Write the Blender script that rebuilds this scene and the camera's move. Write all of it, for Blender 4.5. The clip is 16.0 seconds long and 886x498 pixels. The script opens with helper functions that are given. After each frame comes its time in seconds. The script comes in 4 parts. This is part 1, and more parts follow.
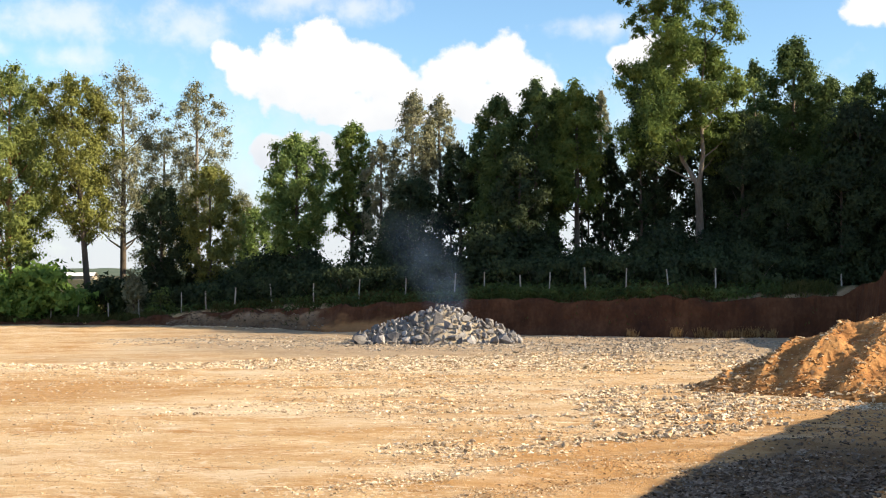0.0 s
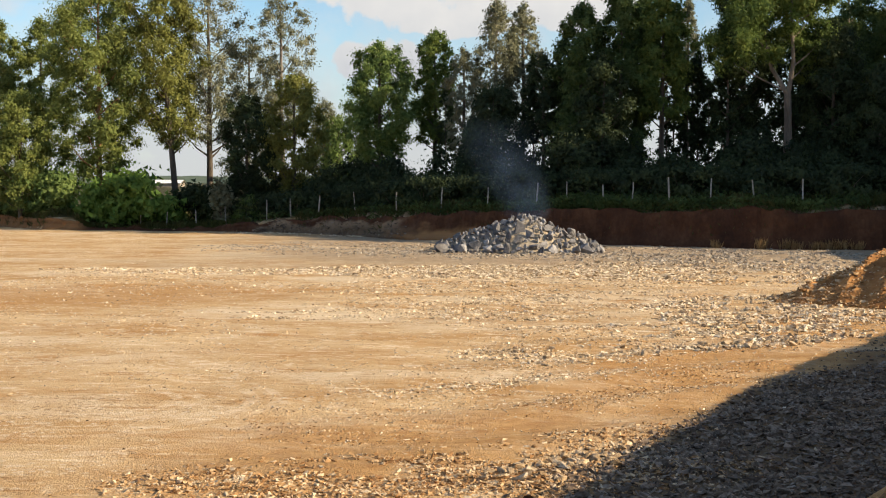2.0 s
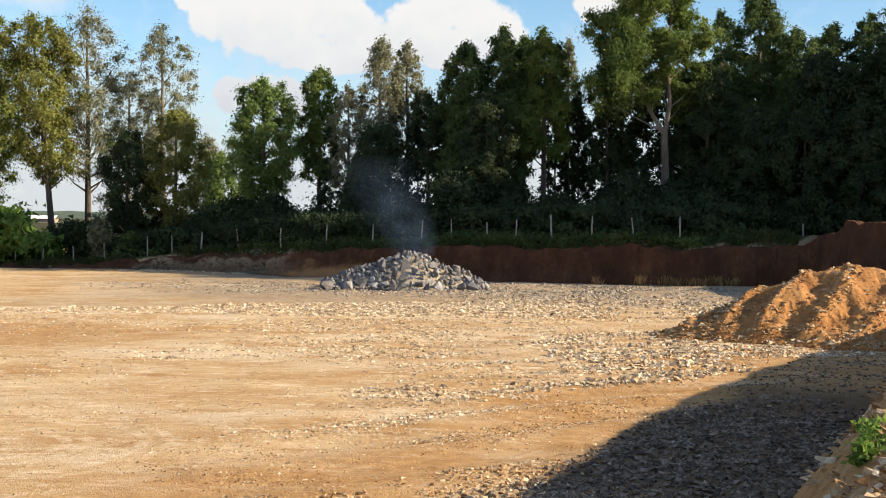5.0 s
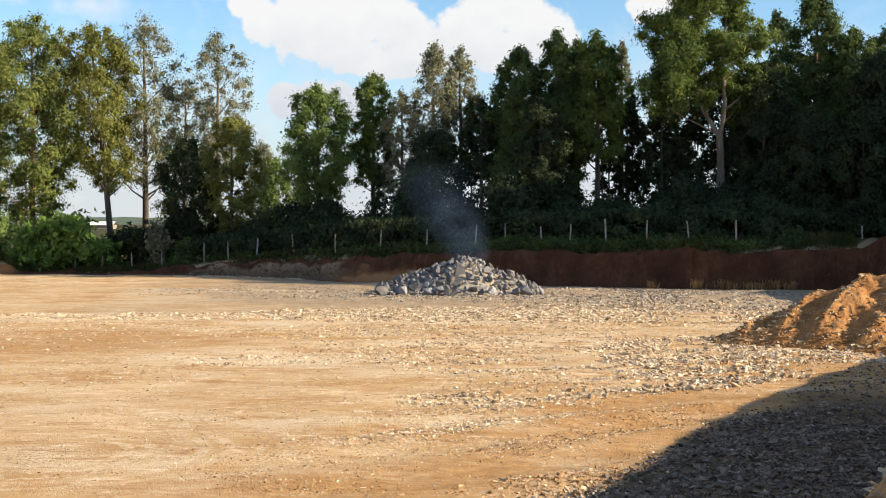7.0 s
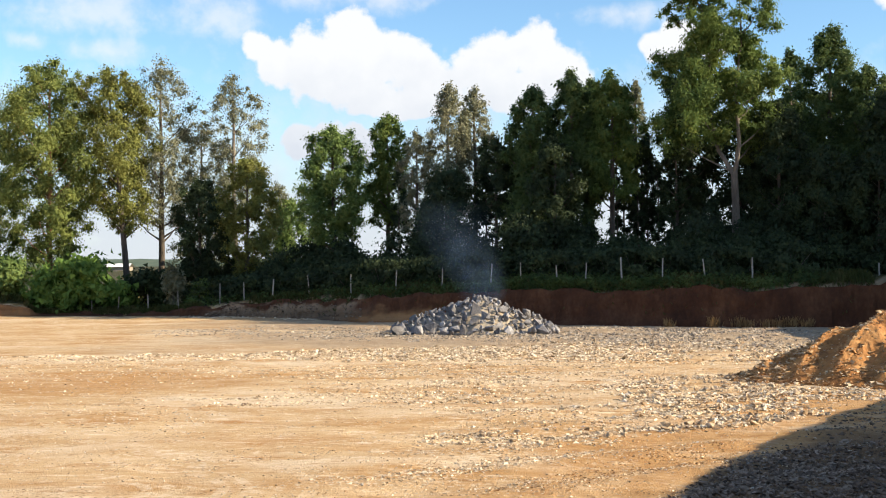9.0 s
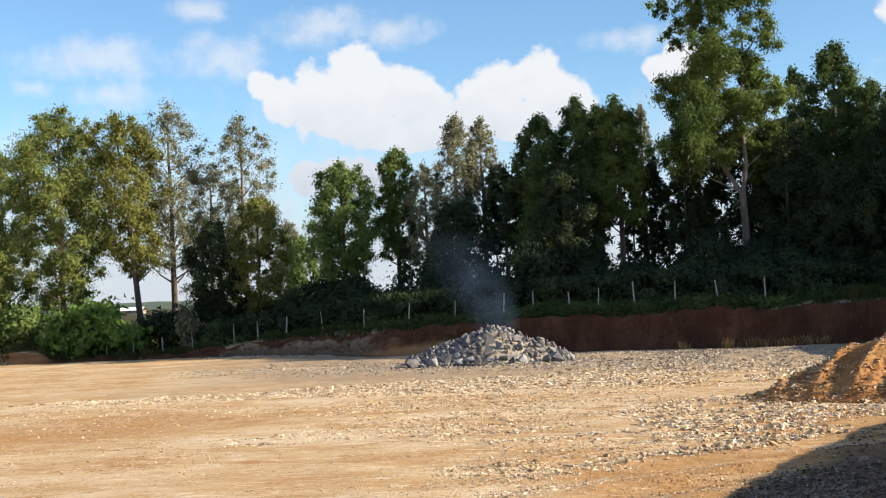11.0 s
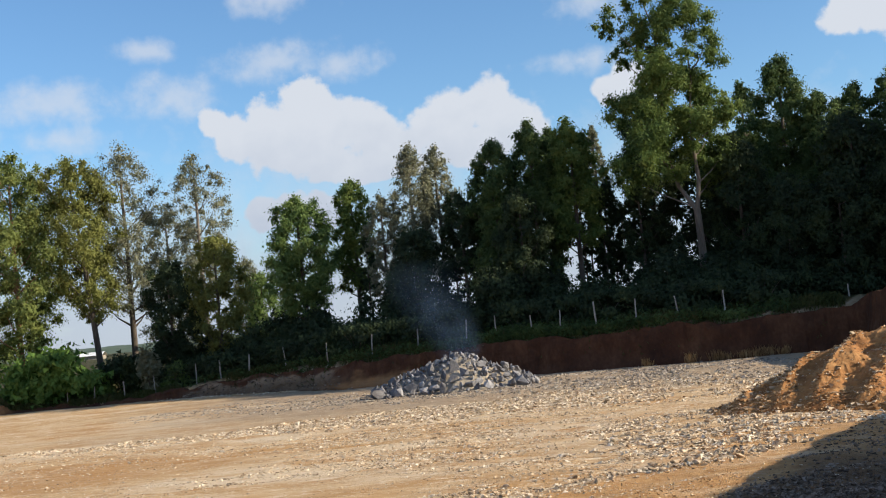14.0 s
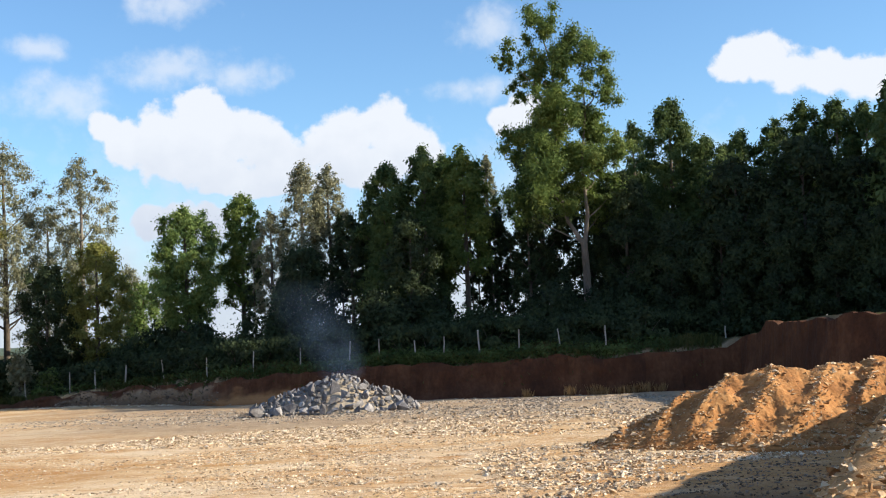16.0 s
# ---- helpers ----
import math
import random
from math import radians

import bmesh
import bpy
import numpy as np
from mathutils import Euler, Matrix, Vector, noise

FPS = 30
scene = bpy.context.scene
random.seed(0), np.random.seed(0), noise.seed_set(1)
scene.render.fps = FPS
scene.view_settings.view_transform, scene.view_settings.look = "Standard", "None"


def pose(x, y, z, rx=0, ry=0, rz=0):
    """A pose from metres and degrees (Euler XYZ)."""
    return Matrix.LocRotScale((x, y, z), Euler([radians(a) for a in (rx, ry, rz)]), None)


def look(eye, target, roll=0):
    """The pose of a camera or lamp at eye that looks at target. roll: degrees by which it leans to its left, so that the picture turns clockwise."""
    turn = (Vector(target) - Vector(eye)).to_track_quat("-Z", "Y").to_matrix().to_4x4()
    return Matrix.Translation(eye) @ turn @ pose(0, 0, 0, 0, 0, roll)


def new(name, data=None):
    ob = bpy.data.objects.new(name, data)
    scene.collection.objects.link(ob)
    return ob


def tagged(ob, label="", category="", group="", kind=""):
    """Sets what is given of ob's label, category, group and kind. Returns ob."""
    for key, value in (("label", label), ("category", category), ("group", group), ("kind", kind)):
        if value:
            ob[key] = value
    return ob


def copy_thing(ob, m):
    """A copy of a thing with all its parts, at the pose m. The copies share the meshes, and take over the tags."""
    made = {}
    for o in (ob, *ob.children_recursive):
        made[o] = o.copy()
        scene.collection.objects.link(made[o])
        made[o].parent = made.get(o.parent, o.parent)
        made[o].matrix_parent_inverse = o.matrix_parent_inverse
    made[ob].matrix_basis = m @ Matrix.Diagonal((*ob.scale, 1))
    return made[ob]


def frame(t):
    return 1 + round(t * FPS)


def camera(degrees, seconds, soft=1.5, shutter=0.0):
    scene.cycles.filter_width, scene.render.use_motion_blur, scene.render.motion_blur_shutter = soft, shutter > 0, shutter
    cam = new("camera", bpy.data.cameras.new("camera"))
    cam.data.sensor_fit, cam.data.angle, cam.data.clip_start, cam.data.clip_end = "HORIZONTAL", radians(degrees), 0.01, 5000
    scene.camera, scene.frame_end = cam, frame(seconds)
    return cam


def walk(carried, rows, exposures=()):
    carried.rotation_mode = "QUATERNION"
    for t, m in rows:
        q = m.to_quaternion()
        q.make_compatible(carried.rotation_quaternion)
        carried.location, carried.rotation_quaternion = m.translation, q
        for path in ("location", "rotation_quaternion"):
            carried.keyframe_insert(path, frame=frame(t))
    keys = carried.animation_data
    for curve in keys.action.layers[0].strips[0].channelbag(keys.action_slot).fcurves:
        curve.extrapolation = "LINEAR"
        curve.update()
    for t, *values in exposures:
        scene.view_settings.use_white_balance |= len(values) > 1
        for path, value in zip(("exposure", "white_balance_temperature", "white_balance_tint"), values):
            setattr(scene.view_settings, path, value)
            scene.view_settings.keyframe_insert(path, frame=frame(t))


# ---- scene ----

# ---------------------------------------------------------------- camera and its walk
cam = camera(40.06, 16.0, soft=1.1)
# seconds, x, y, z, turn to the left, tilt up, lean (degrees)
STEPS = [
    (0, 0.313, 0.491, 4.468, -0.80, 1.04, -0.18),
    (0.5, 0.357, 0.400, 4.437, -0.28, 0.85, 0.20),
    (1, 0.385, 0.345, 4.426, 0.01, 0.53, 0.44),
    (1.5, 0.370, 0.322, 4.436, -0.04, -0.02, 0.49),
    (2, 0.351, 0.278, 4.443, 3.09, -3.23, 0.16),
    (2.5, 0.391, 0.234, 4.452, 2.57, -3.38, 0.17),
    (3, 0.277, 0.235, 4.444, 0.29, -2.19, -0.51),
    (3.5, 0.232, 0.198, 4.446, 0.08, -1.72, -1.15),
    (3.7, 0.218, 0.186, 4.463, -1.18, -1.38, -1.44),
    (5.8, 0.006, 0.011, 4.569, -1.91, -1.80, 1.12),
    (6, 0.007, -0.002, 4.592, -1.40, -1.88, 0.97),
    (6.5, -0.006, -0.017, 4.590, -0.77, -1.58, 0.31),
    (7, 0.000, 0.000, 4.600, 0.00, -1.34, -0.05),
    (7.5, -0.007, 0.011, 4.595, -0.09, -0.86, 0.07),
    (8, -0.017, -0.012, 4.597, -0.49, -0.57, -0.04),
    (8.5, -0.027, -0.027, 4.610, -0.10, -0.24, -0.21),
    (9, -0.041, -0.049, 4.581, 0.69, 0.54, -0.44),
    (11.3, -0.016, -0.176, 4.630, 1.38, 2.09, -3.83),
    (11.5, -0.032, -0.163, 4.642, 1.24, 2.14, -4.71),
    (12, -0.070, -0.162, 4.630, 1.37, 2.50, -3.32),
    (12.5, -0.101, -0.177, 4.628, 3.25, 2.95, -3.70),
    (13, -0.086, -0.169, 4.619, 4.04, 3.31, -3.78),
    (13.5, -0.039, -0.152, 4.572, 2.51, 3.36, -5.09),
    (14, -0.013, -0.176, 4.629, -0.84, 3.20, -5.61),
    (14.5, -0.005, -0.180, 4.662, -2.26, 3.33, -5.74),
    (15, 0.014, -0.185, 4.666, -4.32, 3.73, -5.52),
    (15.5, 0.008, -0.186, 4.683, -5.59, 3.97, -6.30),
    (16, -0.021, -0.167, 4.705, -6.15, 3.88, -2.61),
]


def aim(x, y, z, turn, tilt, lean):
    a, b = radians(turn), radians(tilt)
    way = Vector((-math.sin(a) * math.cos(b), math.cos(a) * math.cos(b), math.sin(b)))
    return look((x, y, z), Vector((x, y, z)) + way, lean)


walk(cam, [(s[0], aim(*s[1:])) for s in STEPS],
     exposures=[(0, 1.27, 6430, 10), (1.5, 1.22, 6430, 10), (2, 0.89, 6600, 10), (2.5, 0.78, 6650, 10), (3, 0.88, 6600, 10), (3.5, 1.02, 6480, 10), (6, 1.05, 6400, 10),
                (7.5, 1.09, 6280, 10), (9, 1.17, 6180, 10), (11.5, 0.98, 6040, 10), (12.5, 0.86, 5940, 10), (13.5, 0.64, 5750, 10), (14.5, 0.86, 5800, 10), (16, 1.05, 5860, 10)])

# ---------------------------------------------------------------- world, sun
SUN_AZ, SUN_EL = 76.0, 24.0          # degrees to the right of straight behind the camera's start, height
sun_way = Vector((math.sin(radians(SUN_AZ)) * math.cos(radians(SUN_EL)),
                  -math.cos(radians(SUN_AZ)) * math.cos(radians(SUN_EL)), math.sin(radians(SUN_EL))))
sun = new("sun", bpy.data.lights.new("sun", "SUN"))
sun.data.energy, sun.data.angle, sun.data.color = 4.8, radians(0.6), (1.0, 0.82, 0.555)
sun.matrix_world = look(Vector((60, -30, 60)), Vector((60, -30, 60)) - sun_way)

# clouds: bearing to the right, height, half width, half height (degrees)
HEAPED = [(-9.3, 9.9, 0.9, 0.9), (-8.3, 9.2, 1.5, 1.3), (-6.8, 9.6, 1.6, 1.6), (-5.0, 10.2, 1.6, 1.8), (-3.6, 9.5, 1.5, 1.7), (-2.2, 9.1, 1.5, 1.6), (-5.2, 8.3, 3.6, 1.5), (-1.3, 8.3, 2.0, 1.5),
          (1.0, 9.0, 1.6, 1.4), (2.2, 9.3, 1.5, 1.5), (3.6, 9.6, 1.7, 1.7), (5.0, 8.7, 1.5, 1.4), (2.5, 7.9, 3.6, 1.3), (-2.6, 7.3, 3.9, 0.8), (-7.4, 5.5, 1.0, 1.0), (-6.0, 5.7, 1.4, 1.1), (-4.9, 5.5, 1.8, 1.3),
          (9.3, 9.7, 0.8, 0.8), (10.5, 10.1, 1.3, 1.0), (11.8, 9.8, 1.1, 0.8), (20.2, 11.7, 1.2, 1.2), (21.5, 11.8, 1.4, 1.4), (22.6, 10.9, 1.3, 1.2), (24.1, 10.8, 1.6, 1.2), (25.9, 10.5, 2.0, 1.2), (27.5, 10.6, 1.6, 1.3)]
THIN = [(-6.4, 12.6, 2.6, 0.9), (-2.9, 12.3, 1.6, 0.9), (-11.3, 11.1, 2.2, 1.2), (-6.2, 15.4, 2.0, 0.8), (9.0, 14.1, 1.6, 1.2), (-12.2, 13.4, 1.7, 0.5), (8.3, 11.3, 2.3, 0.6), (-17.1, 11.2, 3.5, 1.0),
        (-16.1, 9.6, 2.1, 0.6), (-19.6, 9.9, 0.9, 0.4), (-23.1, 8.3, 1.6, 1.3), (-17.0, 3.2, 6.0, 2.2), (-11.5, 5.0, 3.0, 1.2), (8.0, 2.5, 9.0, 2.4)]


def build_world():
    w = bpy.data.worlds.new("sky")
    scene.world = w
    w.use_nodes = True
    nt = w.node_tree
    nt.nodes.clear()
    N, L = nt.nodes.new, nt.links.new

    def math_node(op, a, b=None, c=None):
        n = N("ShaderNodeMath")
        n.operation = op
        for i, v in enumerate((a, b, c)):
            if v is None:
                continue
            if isinstance(v, (int, float)):
                n.inputs[i].default_value = v
            else:
                L(v, n.inputs[i])
        return n.outputs[0]

    sky = N("ShaderNodeTexSky")
    sky.sky_type, sky.sun_disc = "NISHITA", False
    sky.sun_elevation, sky.sun_rotation = radians(SUN_EL), radians(180 - SUN_AZ)
    sky.air_density, sky.dust_density, sky.ozone_density = 1.0, 0.2, 2.0
    tc = N("ShaderNodeTexCoord")
    sep = N("ShaderNodeSeparateXYZ")
    L(tc.outputs["Generated"], sep.inputs[0])
    az = math_node("MULTIPLY", math_node("ARCTAN2", sep.outputs[0], sep.outputs[1]), 57.2958)
    el = math_node("MULTIPLY", math_node("ARCSINE", sep.outputs[2]), 57.2958)
    p = N("ShaderNodeCombineXYZ")
    L(az, p.inputs[0])
    L(el, p.inputs[1])
    warp = N("ShaderNodeTexNoise")
    warp.inputs["Scale"].default_value, warp.inputs["Detail"].default_value = 0.55, 7.0
    warp.inputs["Roughness"].default_value = 0.58
    L(p.outputs[0], warp.inputs["Vector"])
    puff = N("ShaderNodeTexNoise")
    puff.inputs["Scale"].default_value, puff.inputs["Detail"].default_value = 1.3, 5.0
    L(p.outputs[0], puff.inputs["Vector"])

    def spread(blobs, amount, lo, hi):
        field = None
        for a, e, ra, re in blobs:
            sub = N("ShaderNodeVectorMath")
            sub.operation = "SUBTRACT"
            L(p.outputs[0], sub.inputs[0])
            sub.inputs[1].default_value = (a, e, 0)
            mul = N("ShaderNodeVectorMath")
            mul.operation = "MULTIPLY"
            L(sub.outputs[0], mul.inputs[0])
            mul.inputs[1].default_value = (1 / ra, 1 / re, 0)
            ln = N("ShaderNodeVectorMath")
            ln.operation = "LENGTH"
            L(mul.outputs[0], ln.inputs[0])
            one = math_node("SUBTRACT", 1.0, ln.outputs["Value"])
            field = one if field is None else math_node("SMOOTH_MAX", field, one, 0.25)
        n = math_node("ADD", math_node("SUBTRACT", warp.outputs[0], 0.5), math_node("MULTIPLY", math_node("SUBTRACT", puff.outputs[0], 0.5), 0.5))
        f = math_node("ADD", field, math_node("MULTIPLY", n, amount))
        m = N("ShaderNodeMapRange")
        m.interpolation_type = "SMOOTHSTEP"
        m.inputs["From Min"].default_value, m.inputs["From Max"].default_value = lo, hi
        L(f, m.inputs["Value"])
        return m.outputs[0]

    heaped = spread(HEAPED, 1.25, 0.02, 0.34)
    thin = math_node("MULTIPLY", spread(THIN, 2.3, -0.35, 1.1), 0.62)
    veil = N("ShaderNodeMapRange")
    veil.inputs["From Min"].default_value, veil.inputs["From Max"].default_value = 9.0, 1.5
    veil.inputs["To Max"].default_value = 0.9
    L(math_node("ADD", el, math_node("MULTIPLY", math_node("SUBTRACT", warp.outputs[0], 0.5), 9.0)), veil.inputs["Value"])
    # the same broken cloud overhead and behind, unseen, added to whiten the fill light
    far_puff = N("ShaderNodeTexNoise")
    far_puff.inputs["Scale"].default_value, far_puff.inputs["Detail"].default_value = 3.2, 7.0
    L(tc.outputs["Generated"], far_puff.inputs["Vector"])
    broken = N("ShaderNodeMapRange")
    broken.interpolation_type = "SMOOTHSTEP"
    broken.inputs["From Min"].default_value, broken.inputs["From Max"].default_value = 0.53, 0.64
    L(far_puff.outputs[0], broken.inputs["Value"])
    high, aside = N("ShaderNodeMapRange"), N("ShaderNodeMapRange")
    high.inputs["From Min"].default_value, high.inputs["From Max"].default_value = 19.0, 26.0
    aside.inputs["From Min"].default_value, aside.inputs["From Max"].default_value = 36.0, 46.0
    L(el, high.inputs["Value"])
    L(math_node("ABSOLUTE", az), aside.inputs["Value"])
    around = math_node("MULTIPLY", broken.outputs[0], math_node("MAXIMUM", high.outputs[0], aside.outputs[0]))
    mr = math_node("MAXIMUM", math_node("MAXIMUM", math_node("MAXIMUM", heaped, thin), veil.outputs[0]), around)
    # cloud body: white above, a little grey towards its base
    soft = N("ShaderNodeTexNoise")
    soft.inputs["Scale"].default_value, soft.inputs["Detail"].default_value = 0.5, 4.0
    L(p.outputs[0], soft.inputs["Vector"])
    shade = N("ShaderNodeMapRange")
    shade.inputs["From Min"].default_value, shade.inputs["From Max"].default_value = 4.0, 9.6
    L(math_node("ADD", el, math_node("MULTIPLY", math_node("SUBTRACT", soft.outputs[0], 0.5), 6.0)), shade.inputs["Value"])
    tone = N("ShaderNodeMix")
    tone.data_type = "RGBA"
    tone.inputs["A"].default_value, tone.inputs["B"].default_value = (0.74, 0.77, 0.82, 1), (1.0, 0.985, 0.96, 1)
    L(shade.outputs[0], tone.inputs["Factor"])
    b1, b2 = N("ShaderNodeBackground"), N("ShaderNodeBackground")
    clear = N("ShaderNodeMix")
    clear.data_type, clear.blend_type = "RGBA", "MULTIPLY"
    clear.inputs["Factor"].default_value, clear.inputs["B"].default_value = 1.0, (0.87, 0.99, 1.05, 1)
    L(sky.outputs[0], clear.inputs["A"])
    L(clear.outputs["Result"], b1.inputs["Color"])
    b1.inputs["Strength"].default_value = SKY
    L(tone.outputs["Result"], b2.inputs["Color"])
    b2.inputs["Strength"].default_value = CLOUD
    mix, out = N("ShaderNodeMixShader"), N("ShaderNodeOutputWorld")
    L(mr, mix.inputs[0])
    L(b1.outputs[0], mix.inputs[1])
    L(b2.outputs[0], mix.inputs[2])
    L(mix.outputs[0], out.inputs["Surface"])


SKY, CLOUD = 0.084, 0.45
build_world()


# ---------------------------------------------------------------- materials
def material(name, colors, scale=1.0, detail=6.0, rough=0.9, bump=0.3, bump_scale=None, stretch=(1, 1, 1), island=0.0,
             random_obj=0.0, translucent=0.0, fine=None, coords="Object"):
    """Noise between colours at two scales, with relief. island / random_obj: how much each piece differs."""
    m = bpy.data.materials.new(name)
    m.use_nodes = True
    nt = m.node_tree
    N, L = nt.nodes.new, nt.links.new
    bsdf, out = nt.nodes["Principled BSDF"], nt.nodes["Material Output"]
    bsdf.inputs["Roughness"].default_value = rough
    bsdf.inputs["Specular IOR Level"].default_value = 0.25
    tc = N("ShaderNodeTexCoord")
    mp = N("ShaderNodeMapping")
    mp.inputs["Scale"].default_value = stretch
    L(tc.outputs[coords], mp.inputs["Vector"])
    n1 = N("ShaderNodeTexNoise")
    n1.inputs["Scale"].default_value, n1.inputs["Detail"].default_value = scale, detail
    n1.inputs["Roughness"].default_value = 0.62
    L(mp.outputs[0], n1.inputs["Vector"])
    n2 = N("ShaderNodeTexNoise")
    n2.inputs["Scale"].default_value, n2.inputs["Detail"].default_value = fine or scale * 9, 4.0
    L(mp.outputs[0], n2.inputs["Vector"])
    add = N("ShaderNodeMath")
    add.operation = "MULTIPLY_ADD"
    L(n2.outputs[0], add.inputs[0])
    add.inputs[1].default_value = 0.35
    L(n1.outputs[0], add.inputs[2])
    fac = add.outputs[0]
    ramp = N("ShaderNodeValToRGB")
    for i, c in enumerate(colors):
        pos = 0.42 + 0.5 * i / max(1, len(colors) - 1)
        el = ramp.color_ramp.elements[i] if i < 2 else ramp.color_ramp.elements.new(pos)
        el.position, el.color = pos, (*c, 1)
    if island or random_obj:
        src = N("ShaderNodeNewGeometry").outputs["Random Per Island"] if island else N("ShaderNodeObjectInfo").outputs["Random"]
        k = N("ShaderNodeMath")
        k.operation = "MULTIPLY_ADD"
        L(src, k.inputs[0])
        k.inputs[1].default_value = island or random_obj
        k2 = N("ShaderNodeMath")
        k2.operation = "SUBTRACT"
        L(fac, k2.inputs[0])
        k2.inputs[1].default_value = (island or random_obj) / 2
        L(k2.outputs[0], k.inputs[2])
        fac = k.outputs[0]
    L(fac, ramp.inputs[0])
    L(ramp.outputs[0], bsdf.inputs["Base Color"])
    if bump:
        n3 = N("ShaderNodeTexNoise")
        n3.inputs["Scale"].default_value, n3.inputs["Detail"].default_value = bump_scale or scale * 6, 6.0
        L(tc.outputs[coords], n3.inputs["Vector"])
        b = N("ShaderNodeBump")
        b.inputs["Strength"].default_value, b.inputs["Distance"].default_value = bump, 0.1
        L(n3.outputs[0], b.inputs["Height"])
        L(b.outputs[0], bsdf.inputs["Normal"])
    if translucent:
        tr, mx = N("ShaderNodeBsdfTranslucent"), N("ShaderNodeMixShader")
        L(ramp.outputs[0], tr.inputs["Color"])
        mx.inputs[0].default_value = translucent
        L(bsdf.outputs[0], mx.inputs[1])
        L(tr.outputs[0], mx.inputs[2])
        L(mx.outputs[0], out.inputs["Surface"])
    return m


M = {}


def layered(mat, layers):
    """Other earths and sunlit colours laid over a material's colour where the mesh says so."""
    nt = mat.node_tree
    bsdf = nt.nodes["Principled BSDF"]
    for name, dark, light in layers:
        old = bsdf.inputs["Base Color"].links[0].from_socket
        at, mx, two, nz = (nt.nodes.new(k) for k in ("ShaderNodeAttribute", "ShaderNodeMix", "ShaderNodeMix", "ShaderNodeTexNoise"))
        at.attribute_name = name
        mx.data_type = two.data_type = "RGBA"
        nz.inputs["Scale"].default_value, nz.inputs["Detail"].default_value = 2.5, 8.0
        two.inputs["A"].default_value, two.inputs["B"].default_value = (*dark, 1), (*light, 1)
        sharp = nt.nodes.new("ShaderNodeMapRange")
        sharp.inputs["From Min"].default_value, sharp.inputs["From Max"].default_value = 0.38, 0.62
        nt.links.new(nz.outputs[0], sharp.inputs["Value"])
        nt.links.new(sharp.outputs[0], two.inputs["Factor"])
        nt.links.new(at.outputs["Fac"], mx.inputs["Factor"])
        nt.links.new(old, mx.inputs["A"])
        nt.links.new(two.outputs["Result"], mx.inputs["B"])
        nt.links.new(mx.outputs["Result"], bsdf.inputs["Base Color"])


M["soil"] = material("orange_soil", [(0.158, 0.066, 0.022), (0.315, 0.148, 0.049), (0.45, 0.252, 0.102)], 0.9, 8, bump=0.7, bump_scale=5)
# red earth darkened for the face's shade; its sunlit parts get a lighter orange
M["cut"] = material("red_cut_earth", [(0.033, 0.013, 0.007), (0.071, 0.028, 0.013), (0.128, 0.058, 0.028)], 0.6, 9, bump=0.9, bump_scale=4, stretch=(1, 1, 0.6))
layered(M["cut"], (("stony", (0.085, 0.052, 0.030), (0.33, 0.235, 0.155)), ("sunlit_earth", (0.24, 0.105, 0.038), (0.46, 0.26, 0.12))))
M["rubble"] = material("grey_rubble", [(0.16, 0.14, 0.12), (0.30, 0.26, 0.21), (0.36, 0.27, 0.17)], 0.7, 8, bump=0.8, bump_scale=6)
M["rock"] = material("grey_quarried_rock", [(0.085, 0.081, 0.085), (0.17, 0.164, 0.171), (0.31, 0.302, 0.31)], 1.3, 8, rough=0.85, bump=0.5, bump_scale=7, random_obj=0.4)
M["stone_tan"] = material("pale_tan_stone", [(0.259, 0.178, 0.103), (0.54, 0.421, 0.281), (0.756, 0.648, 0.508)], 2.0, 4, bump=0.3, bump_scale=20, island=0.5)
M["stone_grey"] = material("grey_crushed_stone", [(0.18, 0.145, 0.115), (0.32, 0.27, 0.215), (0.47, 0.41, 0.34)], 2.0, 4, bump=0.3, bump_scale=20, island=0.45)
# grey crushed stone, darkened further to deepen the near bank's shadow
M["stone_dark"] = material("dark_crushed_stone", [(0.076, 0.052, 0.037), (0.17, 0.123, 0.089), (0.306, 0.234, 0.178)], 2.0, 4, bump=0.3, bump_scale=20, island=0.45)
M["stone_obj"] = material("pale_field_stone", [(0.22, 0.15, 0.085), (0.4, 0.29, 0.18), (0.58, 0.46, 0.33)], 3.0, 5, bump=0.4, bump_scale=16, random_obj=0.4)
M["bark"] = material("dark_eucalyptus_bark", [(0.045, 0.036, 0.028), (0.10, 0.082, 0.066), (0.20, 0.17, 0.14)], 1.2, 6, bump=0.5, bump_scale=8, stretch=(1, 1, 0.2))
M["bark_pale"] = material("pale_grey_bark", [(0.074, 0.061, 0.049), (0.156, 0.131, 0.107), (0.271, 0.238, 0.197)], 1.2, 6, bump=0.5, bump_scale=8, stretch=(1, 1, 0.2))
M["bark_red"] = material("reddish_bark", [(0.15, 0.07, 0.035), (0.30, 0.15, 0.08), (0.38, 0.22, 0.13)], 1.2, 6, bump=0.5, bump_scale=8, stretch=(1, 1, 0.2))
M["post"] = material("weathered_fence_wood", [(0.18, 0.16, 0.14), (0.34, 0.32, 0.285), (0.52, 0.49, 0.44)], 4.0, 5, bump=0.4, bump_scale=12, stretch=(1, 1, 0.2))
LEAF = dict(detail=3, bump=0, island=0.16, rough=0.75)
M["leaf_green"] = material("eucalyptus_leaf_green", [(0.059, 0.097, 0.033), (0.147, 0.218, 0.062), (0.274, 0.346, 0.11)], 0.35, translucent=0.45, **LEAF)
# lighter, yellower leaf for the left trees, sunlight included in the colour
M["leaf_sun"] = material("sunlit_yellow_green_leaf", [(0.086, 0.117, 0.033), (0.186, 0.227, 0.062), (0.315, 0.343, 0.103)], 0.35, translucent=0.45, **LEAF)
